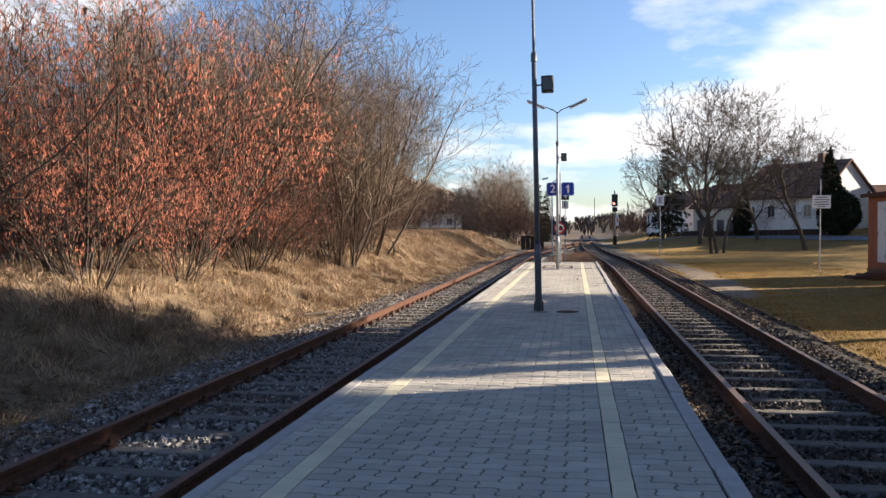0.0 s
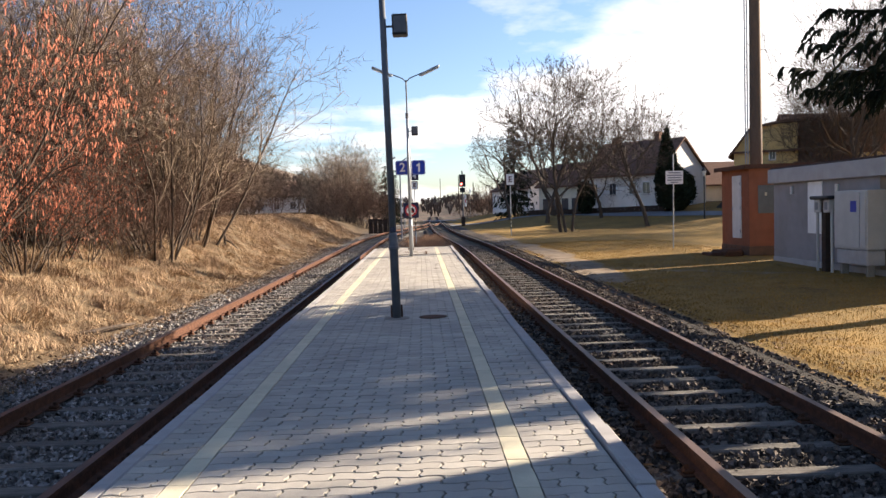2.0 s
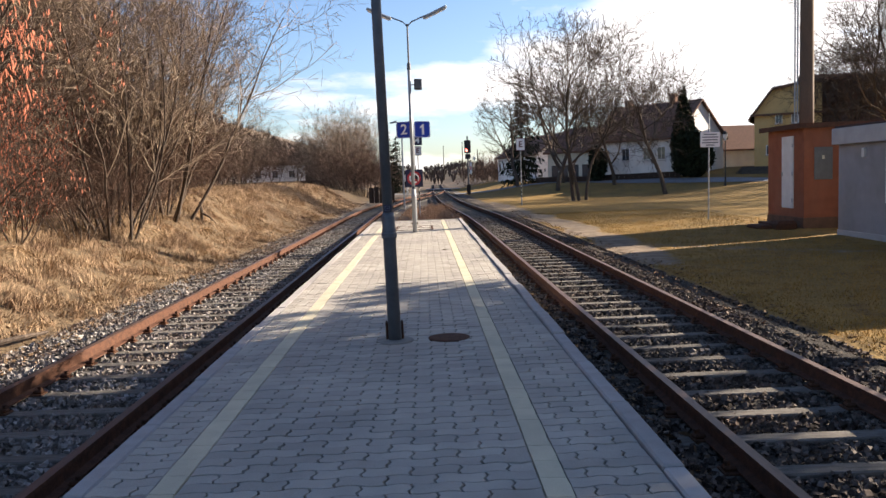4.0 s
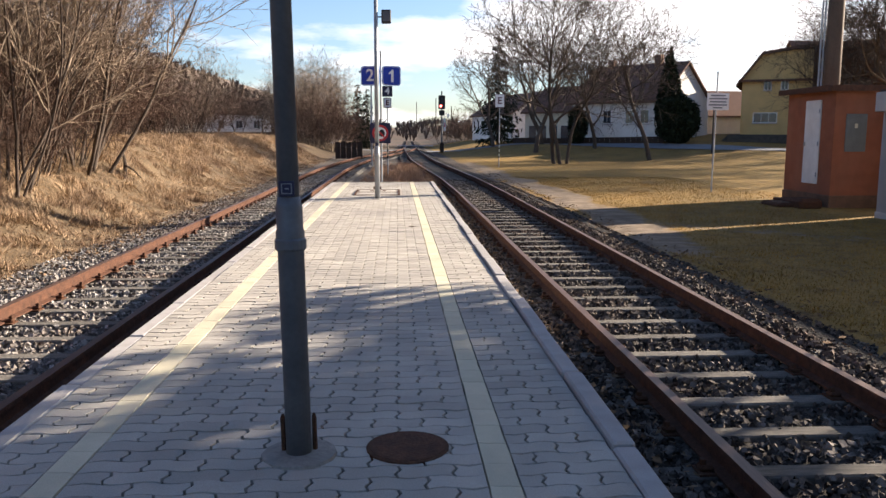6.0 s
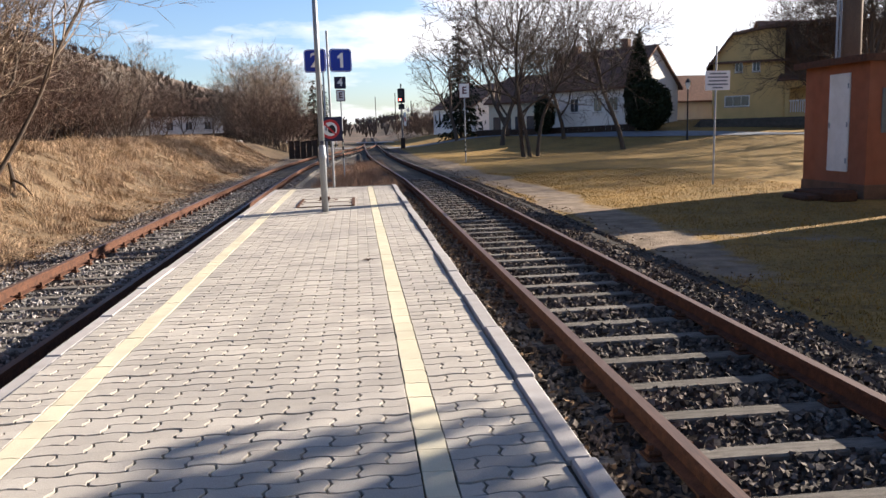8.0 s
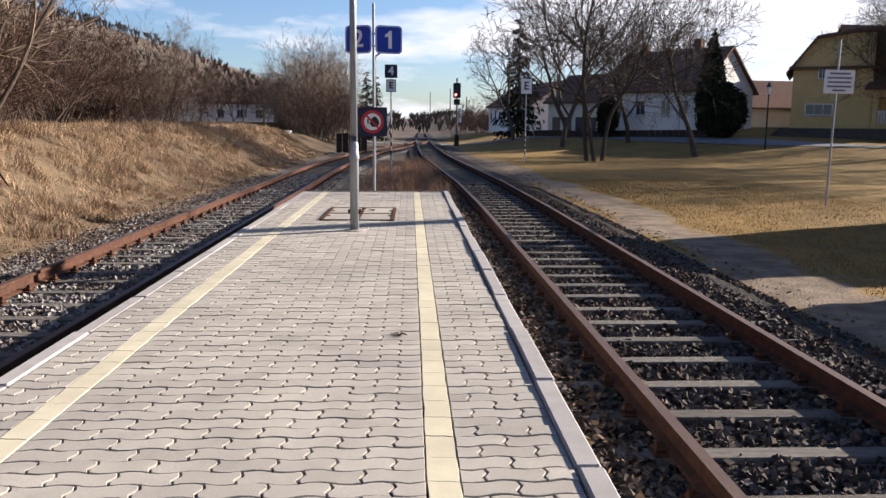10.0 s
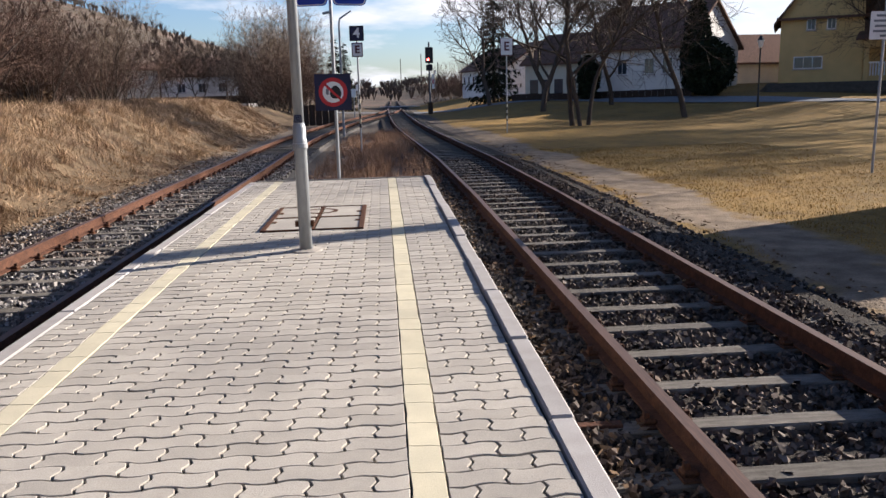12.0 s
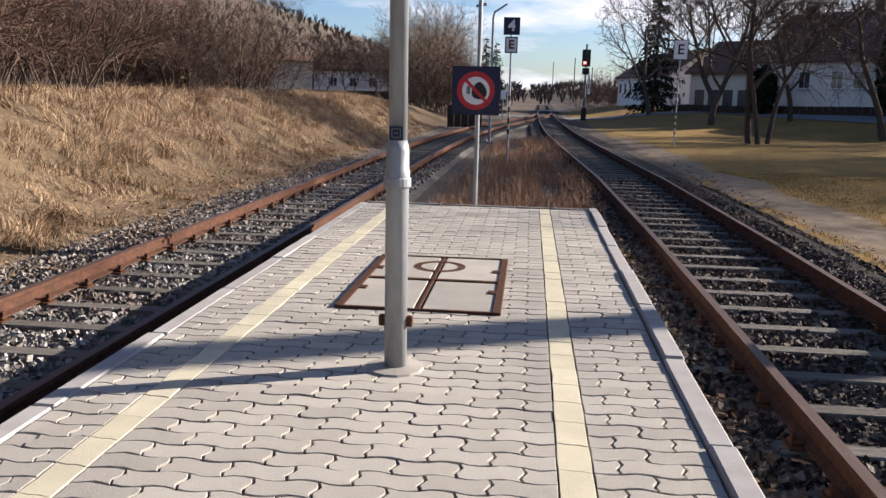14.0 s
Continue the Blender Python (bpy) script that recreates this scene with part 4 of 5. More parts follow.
# the road beside the houses
vs, fs = [], []
ks = list(range(-26, 62, 2))
for s in ks:
    for off in (-5.2, -1.7):
        x, y = 24 + HUX * s + .75 * off, 87 + HUY * s + .66 * off
        vs.append((x, y, ground_height(x, y) + .05))
for i in range(len(ks) - 1):
    fs.append((2 * i, 2 * i + 1, 2 * i + 3, 2 * i + 2))
road = raw("road", vs, fs, M_ASPHALT)
tagged(road, "pale worn asphalt village road beside the lawn", "road", kind="structure")
fence = thing("garden_fence", 0, 0, 0, "low dark garden fence in front of the white houses", "fence")
fp = None
for i in range(31):
    x, y = on_row(-1 + i * .6, -1.3)
    m = pose(x, y, ground_height(x, y) - .1, 0, 0, ang)
    if fp is None:
        fp = part("slat", slab(-.29, .29, -.03, .03, 0, .72, .02), M_WOODDARK, fence)
        fp.matrix_basis = m
    else:
        share("slat", fp, m, fence)

lamp = thing("street_lamp", 24.3, 74.5, ground_height(24.3, 74.5), "old-style lantern street lamp at the road edge", "street lamp")
part("pole", turned([(.09, 0), (.06, .8), (.05, 3.9)], 10), M_BLACK, lamp)
part("lantern", turned([(.08, 3.85), (.22, 4.3), (.2, 4.35), (.05, 4.6)], 8), M_WHITE, lamp)
part("lantern_cap", turned([(.25, 4.34), (.05, 4.66)], 8), M_BLACK, lamp)
ll = thing("street_lamp", -2.75, 62, -.55, "curved grey street lamp behind the sign post", "street lamp")
tubes("pole", [([(0, 0, 0), (0, 0, 5.4), (.05, 0, 5.65), (.6, 0, 6.0)], [.06, .05, .045, .035])], M_GALV, 8, ll)
part("head", slab(.5, 1.0, -.1, .1, 5.98, 6.1, .03), M_GALV, ll).matrix_basis = pose(0, 0, -.12, 0, -12)
for x, y, h in ((9.5, 230, 11), (5.5, 280, 12), (12, 205, 8)):
    o = thing("far_mast", x, y, 0, "thin distant wooden mast against the sky", "mast", "distant masts")
    part("pole", turned([(.14, 0), (.10, h)], 8), M_WOODDARK, o)

# left side, beyond the bank
lh = gabled("white_house", -19.5, 130, .9, 10, 9.5, 8, 3.7, 5.9, M_WHITEWALL, "white house with a low roof behind bare fruit trees")
for u in (-2, -4.5, -7):
    window_on(lh, u, 1.9, 1.0, 1.2)
lh2 = gabled("grey_house", -29, 128, 1.0, 20, 5, 7, 4.4, 5.2, M_CREAMWALL, "grey-beige house end behind the thicket")
wall = thing("garden_wall", -23, 123, .75, "low dark garden wall before the white house", "wall")
part("wall", slab(-9, 9, -.15, .15, -.4, .95, .03), M_WOODDARK, wall)
pale = thing("gravel_yard", -20, 113, .55, "pale gravel yard strip at the top of the bank", "yard")
part("surface", slab(-8, 5, -3, 3, -.5, .22, .1), M_BAND, pale)
hedge = thing("dark_board_fence", -6.6, 76, -.2, "dark brown board fence at the foot of the bushes", "fence")
for i in range(7, 12):
    part("board", slab(-2.6 + i * .44, -2.6 + i * .44 + .42, -.03, .03, -.3, 1.0 + .05 * (i % 3), .02), M_WOODDARK, hedge)
shed2 = thing("garden_shed", -17.5, 42, .9, "low dark wooden shed among the bare bushes", "shed")
part("wall", slab(-2, 2, -1.2, 1.2, -.2, 1.9, .02), M_WOODDARK, shed2)
part("roof", slab(-2.3, 2.3, -1.5, 1.5, 1.9, 2.05, .03), M_TARROOF, shed2)
oh = gabled("orange_house", -20, 33, .5, 70, 9, 7, 3.4, 5.6, M_ORANGE, "orange house end hidden behind the red-brown bushes")

# assumed station building beside the camera's way, an unseen plain block added to shade the near platform
gabled("station_building", 9.0, -6.2, -.6, -90, 18, 8.2, 8.2, 11.4, M_CREAMWALL, "plain cream block out of view, assumed as the station, that shades the near platform", "building")

# ---- plants ----


def limb(rng, p, d, length, r, level, cfg, out):
    """One limb and, from it, its side limbs; out[level] collects polylines."""
    n = max(3, int(length / cfg["seg"][level]))
    pts, radii, q = [p.copy()], [r], p.copy()
    d = d / np.linalg.norm(d)
    dirs = [d.copy()]
    for i in range(n):
        d = d + rng.normal(size=3) * cfg["wander"][level] + np.array((0, 0, cfg["up"][level]))
        d /= np.linalg.norm(d)
        q = q + d * length / n
        pts.append(q.copy())
        dirs.append(d.copy())
        radii.append(max(r * (1 - (1 - cfg["taper"]) * (i + 1) / n), cfg["least"]))
    out[level].append((pts, radii))
    if level + 1 >= len(cfg["kids"]) + 1:
        return
    kids = cfg["kids"][level]
    count = max(1, int(kids * rng.uniform(.75, 1.25)))
    turn = rng.uniform(0, 6.28)
    for k in range(count):
        f = cfg["bare"][level] + (1 - cfg["bare"][level]) * (k + rng.uniform(0, .9)) / count
        i = min(n - 1, int(f * n))
        base, along_d = pts[i] + (pts[i + 1] - pts[i]) * (f * n - i if i < n else 0), dirs[i + 1]
        turn += 2.4 + rng.uniform(-.5, .5)
        a = np.cross(along_d, (0.0, 0.0, 1.0) if abs(along_d[2]) < .9 else (1.0, 0.0, 0.0))
        a /= np.linalg.norm(a)
        b = np.cross(along_d, a)
        side = a * math.cos(turn) + b * math.sin(turn)
        an = radians(cfg["angle"][level] * rng.uniform(.7, 1.3))
        nd = along_d * math.cos(an) + side * math.sin(an)
        ll = length * cfg["ratio"][level] * rng.uniform(.65, 1.2) * (1.15 - .55 * f)
        limb(rng, base, nd, ll, max(radii[min(i, n)] * cfg["thin"], cfg["least"]), level + 1, cfg, out)


def spikes(lines):
    """The outermost twigs: two crossed, bent slivers each."""
    vs, fs = [], []
    for pts, radii in lines:
        a, m, e, r = np.array(pts[0]), np.array(pts[len(pts) // 2]), np.array(pts[-1]), radii[0] * 1.15
        d = e - a
        u = np.cross(d, (0.3, 0.2, 1.0))
        u *= r / (np.linalg.norm(u) + 1e-9)
        w = np.cross(d, u)
        w *= r / (np.linalg.norm(w) + 1e-9)
        k = len(vs)
        vs += [tuple(a - u), tuple(a + u), tuple(m + u * .8), tuple(e), tuple(m - u * .8), tuple(a - w), tuple(a + w)]
        fs += [(k, k + 1, k + 2, k + 4), (k + 4, k + 2, k + 3), (k + 5, k + 6, k + 3)]
    return vs, fs


TREE = dict(kids=(8, 8, 7, 6), seg=(.5, .5, .4, .3, .25), wander=(.085, .10, .12, .13, .14), up=(.02, .05, .05, .045, .04), bare=(.27, .16, .12, .1), angle=(50, 46, 44, 42), ratio=(.80, .64, .60, .68), taper=.34, thin=.6, least=.009)
SHRUB = dict(kids=(10, 8, 7), seg=(.4, .3, .25, .2), wander=(.065, .11, .13, .14), up=(.012, .03, .025, .02), bare=(.22, .1, .1), angle=(38, 40, 40), ratio=(.54, .5, .5), taper=.3, thin=.58, least=.0048)

BUSH = dict(SHRUB, kids=(6, 6, 5), angle=(42, 44, 40), wander=(.08, .13, .15, .15), ratio=(.6, .52, .5), least=.0065)


def bare_tree(name, seed, height, trunk_r, stems, lean, label, category, cfg, bark, twig, group="", parts_names=("trunk", "crown")):
    rng = np.random.default_rng(seed)
    out = [[] for _ in range(len(cfg["kids"]) + 1)]
    for k in range(stems):
        a = 2 * math.pi * k / max(1, stems) + rng.uniform(-.4, .4)
        out_d = np.array((math.cos(a), math.sin(a), 0)) * (lean[0] + rng.uniform(0, lean[1])) + np.array((0, 0, 1.0))
        base = np.array((math.cos(a), math.sin(a), 0)) * (.02 if stems < 2 else rng.uniform(.12, .16 + .06 * stems) if stems > 4 else .42)
        limb(rng, base + np.array((0, 0, -.15)), out_d, height * rng.uniform(.75, 1.05), trunk_r * rng.uniform(.7, 1.1), 0, cfg, out)
    t = thing(name, 0, 0, 0, label, category, group)
    tubes(parts_names[0], out[0], bark, 7, t, smooth=True)
    v, f = tube_data(out[1], 4)
    for lv in out[2:]:
        if lv is out[-1]:
            v2, f2 = spikes(lv)
        else:
            v2, f2 = tube_data([(p[:: max(1, (len(p) - 1) // 2)], r[:: max(1, (len(r) - 1) // 2)]) for p, r in lv], 3)
        b = len(v)
        v += v2
        f += [tuple(i + b for i in q) for q in f2]
    raw(parts_names[1], v, f, twig, t)
    return t, out


def put(t, x, y, rz=0.0, s=1.0, z=None):
    t.matrix_basis = pose(x, y, ground_height(x, y) if z is None else z, 0, 0, rz)
    t.scale = (s, s, s)
    return t


def again(t, x, y, rz, s=1.0, label=""):
    old = t.scale.copy()
    t.scale = (s, s, s)
    o = copy_thing(t, pose(x, y, ground_height(x, y), 0, 0, rz))
    t.scale = old
    if label:
        o["label"] = label
    return o


# fruit and village trees on the lawn
ta, _ = bare_tree("bare_tree", 11, 8.8, .17, 3, (.05, .14), "bare broad-crowned tree with several dark crooked stems on the lawn", "tree", TREE, M_BARK, M_TWIG, "lawn trees")
put(ta, 10.4, 67, 30, 1.08)
tb, _ = bare_tree("bare_tree", 23, 8.4, .22, 1, (.14, .05), "slender bare tree with leaning forked stem on the lawn", "tree", TREE, M_BARK, M_TWIG, "lawn trees")
put(tb, 18.6, 72.5, 200, 1.22)
tcx, _ = bare_tree("bare_tree", 31, 8.8, .26, 1, (.03, .05), "bare tree with one straight dark trunk on the lawn", "tree", TREE, M_BARK, M_TWIG, "lawn trees")
put(tcx, 11.1, 81.5, 0, 1.0)
for x, y, rz, s in ((9.2, 97, 80, .95), (17.2, 84.5, 190, .85), (13.2, 90, 140, 1.05), (26, 102, 40, 1.1)):
    again(tcx, x, y, rz, s)
for x, y, rz, s in ((33, 66, 60, 1.35), (38, 60, 130, 1.5), (44, 80, 20, 1.25), (39.5, 82, 220, 1.0)):
    again(ta, x, y, rz, s, "bare broad tree behind the hut before the houses")
for x, y, rz, s in ((-22, 119, 10, .62), (-19, 120, 80, .6), (-25, 118, 170, .6), (-16, 117, 250, .58)):
    again(ta, x, y, rz, s, "small bare fruit tree before the white house")

# thicket along the bank
sa, _ = bare_tree("bare_shrub", 5, 7.4, .042, 15, (.10, .42), "tall many-stemmed bare shrub on the grassy bank", "shrub", SHRUB, M_BARK, M_TWIGPALE, "bank shrubs", ("trunk", "crown"))
put(sa, -9.5, 27.6, 0, 1.0)
sb, _ = bare_tree("bare_shrub", 6, 8.0, .055, 12, (.14, .55), "tall leaning bare shrub with grey stems on the bank", "shrub", SHRUB, M_BARK, M_TWIGPALE, "bank shrubs", ("trunk", "crown"))
put(sb, -9.6, 32.4, 40, 1.0)
sc_, _ = bare_tree("bare_shrub", 7, 4.2, .035, 12, (.2, .6), "dense reddish-brown bare bush on the bank", "shrub", BUSH, M_BARK, M_TWIGRED, "bank bushes", ("trunk", "crown"))
put(sc_, -11.5, 37, 0, 1.0)
pr = random.Random(21)
for x, y, rz, s in ((-12.6, 25.0, 100, 1.15), (-13.0, 30, 200, 1.2), (-10.4, 30.2, 300, .9), (-15.5, 27, 20, 1.0), (-17, 22, 140, .95), (-16.5, 33, 250, 1.1), (-13.0, 58, 90, .6)):
    again(sa, x, y, rz, s)
for x, y, rz, s in ((-11.5, 34.6, 170, .95), (-13.5, 21.5, 300, .95), (-18.5, 17, 30, .9), (-18.5, 40, 250, .75)):
    again(sb, x, y, rz, s)
for i in range(46):
    y = 34.5 + i * .80 + pr.uniform(-.8, .8)
    x = -12.0 - .06 * max(0.0, y - 36) - pr.uniform(0, 6.5)
    again(sc_, x, y, pr.uniform(0, 360), pr.uniform(.6, 1.0))
for i in range(10):
    y = pr.uniform(92, 122)
    again(sc_, -.105 * (y - 16) + pr.uniform(-4.0, 1.2), y, pr.uniform(0, 360), pr.uniform(1.0, 1.5))
for x, y, s in ((-10.2, 100, 1.15), (-12.0, 108, 1.25), (-11.0, 116, 1.2), (-13.8, 104, .95)):
    again(sa, x, y, pr.uniform(0, 360), s, "tall bare bush with pale twigs beyond the siding")
for i in range(9):
    again(sc_, pr.uniform(-48, -34), 92 + i * 4, pr.uniform(0, 360), pr.uniform(1.3, 2.0), "dense bare bush before the distant houses")
for x, y in ((-14, 22), (-16, 14), (-13, 24.5), (-15, 18.5), (-17.5, 25), (-12, 33)):
    again(sc_, x, y, x * 40, 1.1)

for i in range(10):
    x = pr.uniform(-14, 34)
    again(sc_, x if abs(x - 1.5) > 4.5 else x + 9, pr.uniform(146, 168), pr.uniform(0, 360), pr.uniform(.9, 1.5), "bare bush far along the track")

for x, y, s in ((-10.6, 24.6, .55), (-11.2, 26.2, .7), (-10.9, 29.0, .6), (-11.4, 31.4, .7), (-10.6, 33.8, .55), (-12.0, 28.0, .8), (-9.8, 23.4, .5), (-9.5, 25.6, .45), (-10.0, 27.6, .6), (-9.7, 30.4, .5), (-9.9, 32.6, .55), (-10.4, 35.6, .6), (-11.0, 36.8, .75), (-12.6, 34.2, .9), (-13.6, 31.2, 1.0), (-14.2, 28.4, 1.1), (-14.6, 25.2, 1.1), (-9.4, 28.8, .4)):
    again(sc_, x, y, x * y, s, "low tangled brown bush under the tall shrubs")

# bush with red-brown catkins
HAZEL = dict(SHRUB, kids=(8, 7, 5), up=(.02, .02, .01, .0), ratio=(.5, .5, .5))


def catkin_bush(seed, x, y, s):
    t, out = bare_tree("catkin_bush", seed, 6.2, .045, 15, (.15, .62), "large bush hung with red-brown catkins on the bank", "shrub", HAZEL, M_BARK, M_TWIG, "catkin bushes", ("trunk", "crown"))
    rng = np.random.default_rng(seed + 1)
    lines = []
    for pts, _ in out[3] + out[2]:
        q = pts[-1]
        full = noise.noise((q[0] * .75, q[1] * .75, q[2] * .75)) + .35 * noise.noise((q[0] * 2.2, q[1] * 2.2, q[2] * 2.2))
        for k in range(2 if full > .22 else 1):
            if rng.random() < .16 + .75 * ss(-.30, .28, full):
                p = np.array(pts[rng.integers(1, len(pts))])
                ll = rng.uniform(.07, .15)
                sway = rng.normal(size=2) * .015
                lines.append(([p, p + (sway[0], sway[1], -ll * .5), p + (sway[0] * 1.6, sway[1] * 1.6, -ll)], [.009, .0145, .007]))
    tagged(tubes("catkin_tassels", lines, M_CATKIN, 3, t, "hanging red-brown catkins"), kind="stuff")
    return put(t, x, y, 0, s)


cb = catkin_bush(41, -10.6, 18.4, .92)
for x, y, rz, s in ((-11.8, 21.6, 120, .8), (-10.9, 14.2, 220, .80), (-13.8, 17.0, 300, .8), (-10.2, 22.3, 50, .5), (-12.4, 11.0, 80, .78), (-9.7, 16.2, 10, .42), (-9.8, 20.2, 160, .45), (-9.9, 13.0, 250, .45)):
    again(cb, x, y, rz, s)


def spruce(name, seed, height, radius, clear, label, twigs=1.0, per=6, bare_below=0.0):
    """A conifer: trunk, uneven drooping boughs, and hanging sprays of needles along them."""
    rng = np.random.default_rng(seed)
    t = thing(name, 0, 0, 0, label, "tree", "conifers")
    tubes("trunk", [([(0, 0, -.2), (0, 0, height * .5), (0, 0, height)], [height * .018, height * .011, .02])], M_BARK, 8, t)
    boughs, sprays = [], []
    z, turn = clear, 0.0
    while z < height - .3:
        f = (z - clear) / (height - clear)
        for _ in range(per if f < .5 else 4):
            turn += 2.4 + rng.uniform(-.5, .5)
            ln = radius * (1 - f) ** .8 * rng.uniform(.55, 1.1) + .2
            d = np.array((math.cos(turn), math.sin(turn), 0))
            if z < bare_below and d[0] > .2:
                continue  # low boughs towards +x left out to let the sun reach the lawn
            sd = np.array((-d[1], d[0], 0))
            droop, bend, zz = rng.uniform(.22, .42), rng.uniform(-.12, .12), z + rng.uniform(-.3, .3)
            pts = [np.array((0, 0, zz)) + d * ln * u + sd * bend * ln * u * u + np.array((0, 0, -droop * ln * u + .18 * ln * u ** 3)) for u in np.linspace(0, 1, 6)]
            boughs.append((pts, [.035, .028, .02, .015, .01, .006]))
            n = max(3, int(ln * 6.5 * twigs))
            for k in range(n):
                u = min(.999, .1 + .9 * (k + rng.uniform(0, 1)) / n)
                i = min(4, int(u * 5))
                p = pts[i] + (pts[i + 1] - pts[i]) * (u * 5 - i)
                for s in (-1, 1):
                    if rng.random() < .15:
                        continue
                    sl = (.25 + .6 * (1 - u)) * min(1.3, ln * .5) * rng.uniform(.4, 1.3)
                    dd = sd * s * rng.uniform(.5, 1.1) + d * rng.uniform(.3, 1.1) + np.array((0, 0, rng.uniform(-.8, .0)))
                    dd /= np.linalg.norm(dd)
                    e = p + dd * sl + np.array((0, 0, -.22 * sl))
                    m = p + dd * sl * .55
                    sprays.append(([p, m, e], [.03, .046, .010]))
                    for w in (.3, .55, .8, 1.0):
                        q = p + (m - p) * min(1, w * 1.8) if w < .55 else m + (e - m) * (w - .55) * 2.2
                        for _k in range(2):
                            d2 = dd * .35 + rng.normal(size=3) * (.35, .35, .2) + np.array((0, 0, -.75))
                            sprays.append(([q, q + d2 * rng.uniform(.08, .34) * min(1.0, sl + .3)], [.034, .008]))
        z += height * .028
    tagged(tubes("bough_set", boughs, M_BARK, 4, t), kind="stuff")
    tubes("crown", sprays, M_NEEDLE, 3, t, "dark green drooping needle sprays")
    return t


sp = spruce("spruce", 3, 14.5, 5.0, 5.3, "large dark spruce with drooping boughs before the grey hut", .85, 11, 6.4)
put(sp, 11.6, 18.4, 0, 1.0)
# unseen conifer, added so that its high crown shades the near bank
sp2 = spruce("spruce", 13, 18.0, 4.2, 8.8, "unseen tall conifer with a high crown, added to shade the bank", .8, 7)
put(sp2, 15.6, 15.6, 0, 1.0)
fir = spruce("spruce", 9, 8.6, 2.1, .4, "slim dark conifer behind the lawn trees", .45, 5)
put(fir, 10.6, 104, 30, 1.45)
for x, y, s in ((-5.2, 121, .95), (-7, 133, 1.1)):
    again(fir, x, y, x * 30, s, "dark conifer far along the track")


def leaf_bush(x, y, rx, rz_, n, label, seed, cone=False, leaf=M_HEDGE):
    """A dense evergreen bush: short twigs and many small leaves."""
    rng = np.random.default_rng(seed)
    t = thing("evergreen_bush", x, y, ground_height(x, y), label, "shrub")
    p = rng.normal(size=(n, 3))
    p /= np.linalg.norm(p, axis=1, keepdims=True)
    p *= (rng.uniform(.55, 1, (n, 1)) * (1 + .12 * np.sin(p[:, :1] * 7) * np.cos(p[:, 1:2] * 6)))
    p *= (rx, rx, rz_)
    p[:, 2] += rz_ * .98
    if cone:
        p[:, :2] *= np.clip(1.25 - p[:, 2:3] / (2 * rz_), .08, 1.0) ** .9
    vs, fs = [], []
    for c in p:
        a, b = rng.normal(size=3) * .13, rng.normal(size=3) * .07
        k = len(vs)
        vs += [tuple(c - a), tuple(c + b), tuple(c + a), tuple(c - b)]
        fs.append((k, k + 1, k + 2, k + 3))
    raw("crown", vs, fs, leaf, t)
    lines = [([(0, 0, 0), tuple(p[i] * .5 + (0, 0, .2)), tuple(p[i])], [.05, .02, .008]) for i in range(0, n, max(1, n // 40))]
    tubes("trunk", lines, M_BARK, 4, t)
    return t


leaf_bush(24.9, 84.4, 1.9, 2.2, 9000, "big round dark evergreen bush before the white house", 2)
leaf_bush(24.5, 86.0, 1.45, 4.3, 9000, "tall dark conical evergreen beside the white house", 6, True)
leaf_bush(-15.9, 57.5, 1.0, .7, 1700, "low bush holding its dry orange-brown leaves on the bank", 12, False, M_LEAF)
leaf_bush(17.0, 91.2, 1.0, 1.9, 2500, "dark evergreen bush by the garden fence", 3)


# ---- grass ----
def blades(count, where, h0, h1, width, bend, rng, sway=0.0):
    vs, fs = [], []
    for _ in range(count):
        x, y, z, s = where(rng)
        h = rng.uniform(h0, h1) * s
        a = rng.uniform(0, 6.28)
        b = (rng.normal() * bend * .6 + sway * noise.noise((x * 1.3, y * 1.3, 5.0))) * h, (rng.normal() * bend * .6 + sway * noise.noise((x * 1.3, y * 1.3, 8.0))) * h
        lie = max(.3, .98 - .33 * math.hypot(*b) / h)
        dx, dy = math.cos(a) * width, math.sin(a) * width
        k = len(vs)
        vs += [(x - dx, y - dy, z - .02), (x + dx, y + dy, z - .02), (x + b[0] * .4 + dx * .7, y + b[1] * .4 + dy * .7, z + h * .6 * lie), (x + b[0] * .4 - dx * .7, y + b[1] * .4 - dy * .7, z + h * .6 * lie), (x + b[0], y + b[1], z + h * lie)]
        fs += [(k, k + 1, k + 2, k + 3), (k + 3, k + 2, k + 4)]
    return vs, fs


rng = np.random.default_rng(77)


tuft = [0.0, 0.0, 1.0, 0]


def on_bank(r):
    while True:
        # blades stand in tussocks of a few dozen
        if tuft[3] <= 0:
            tuft[0], tuft[1] = -6.45 - 6.9 * r.random(), 3 + 72 * r.random() ** 1.25
            tuft[2], tuft[3] = r.uniform(.5, 1.35), int(r.integers(8, 46))
        tuft[3] -= 1
        x, y = tuft[0] + r.normal() * .10, tuft[1] + r.normal() * .10
        n1 = noise.noise((x * 1.7, y * 1.7, 2.0)) + .5 * noise.noise((x * 5, y * 5, 4.0))
        if n1 > -.22 + .3 * (x > -7.0):
            s = (.62 + .6 * noise.noise((x * .5, y * .5, 9.0)) + .5 * max(0.0, n1)) * (.5 + .5 * ss(6.9, 8.4, -x))
            return x, y, ground_height(x, y), max(.3, s) * tuft[2]


o = raw("bank_grass", *blades(250000, on_bank, .18, .52, .0062, .8, rng, 2.4), M_STRAW)
tagged(o, "long dry straw-coloured grass on the railway bank", "grass", kind="stuff")


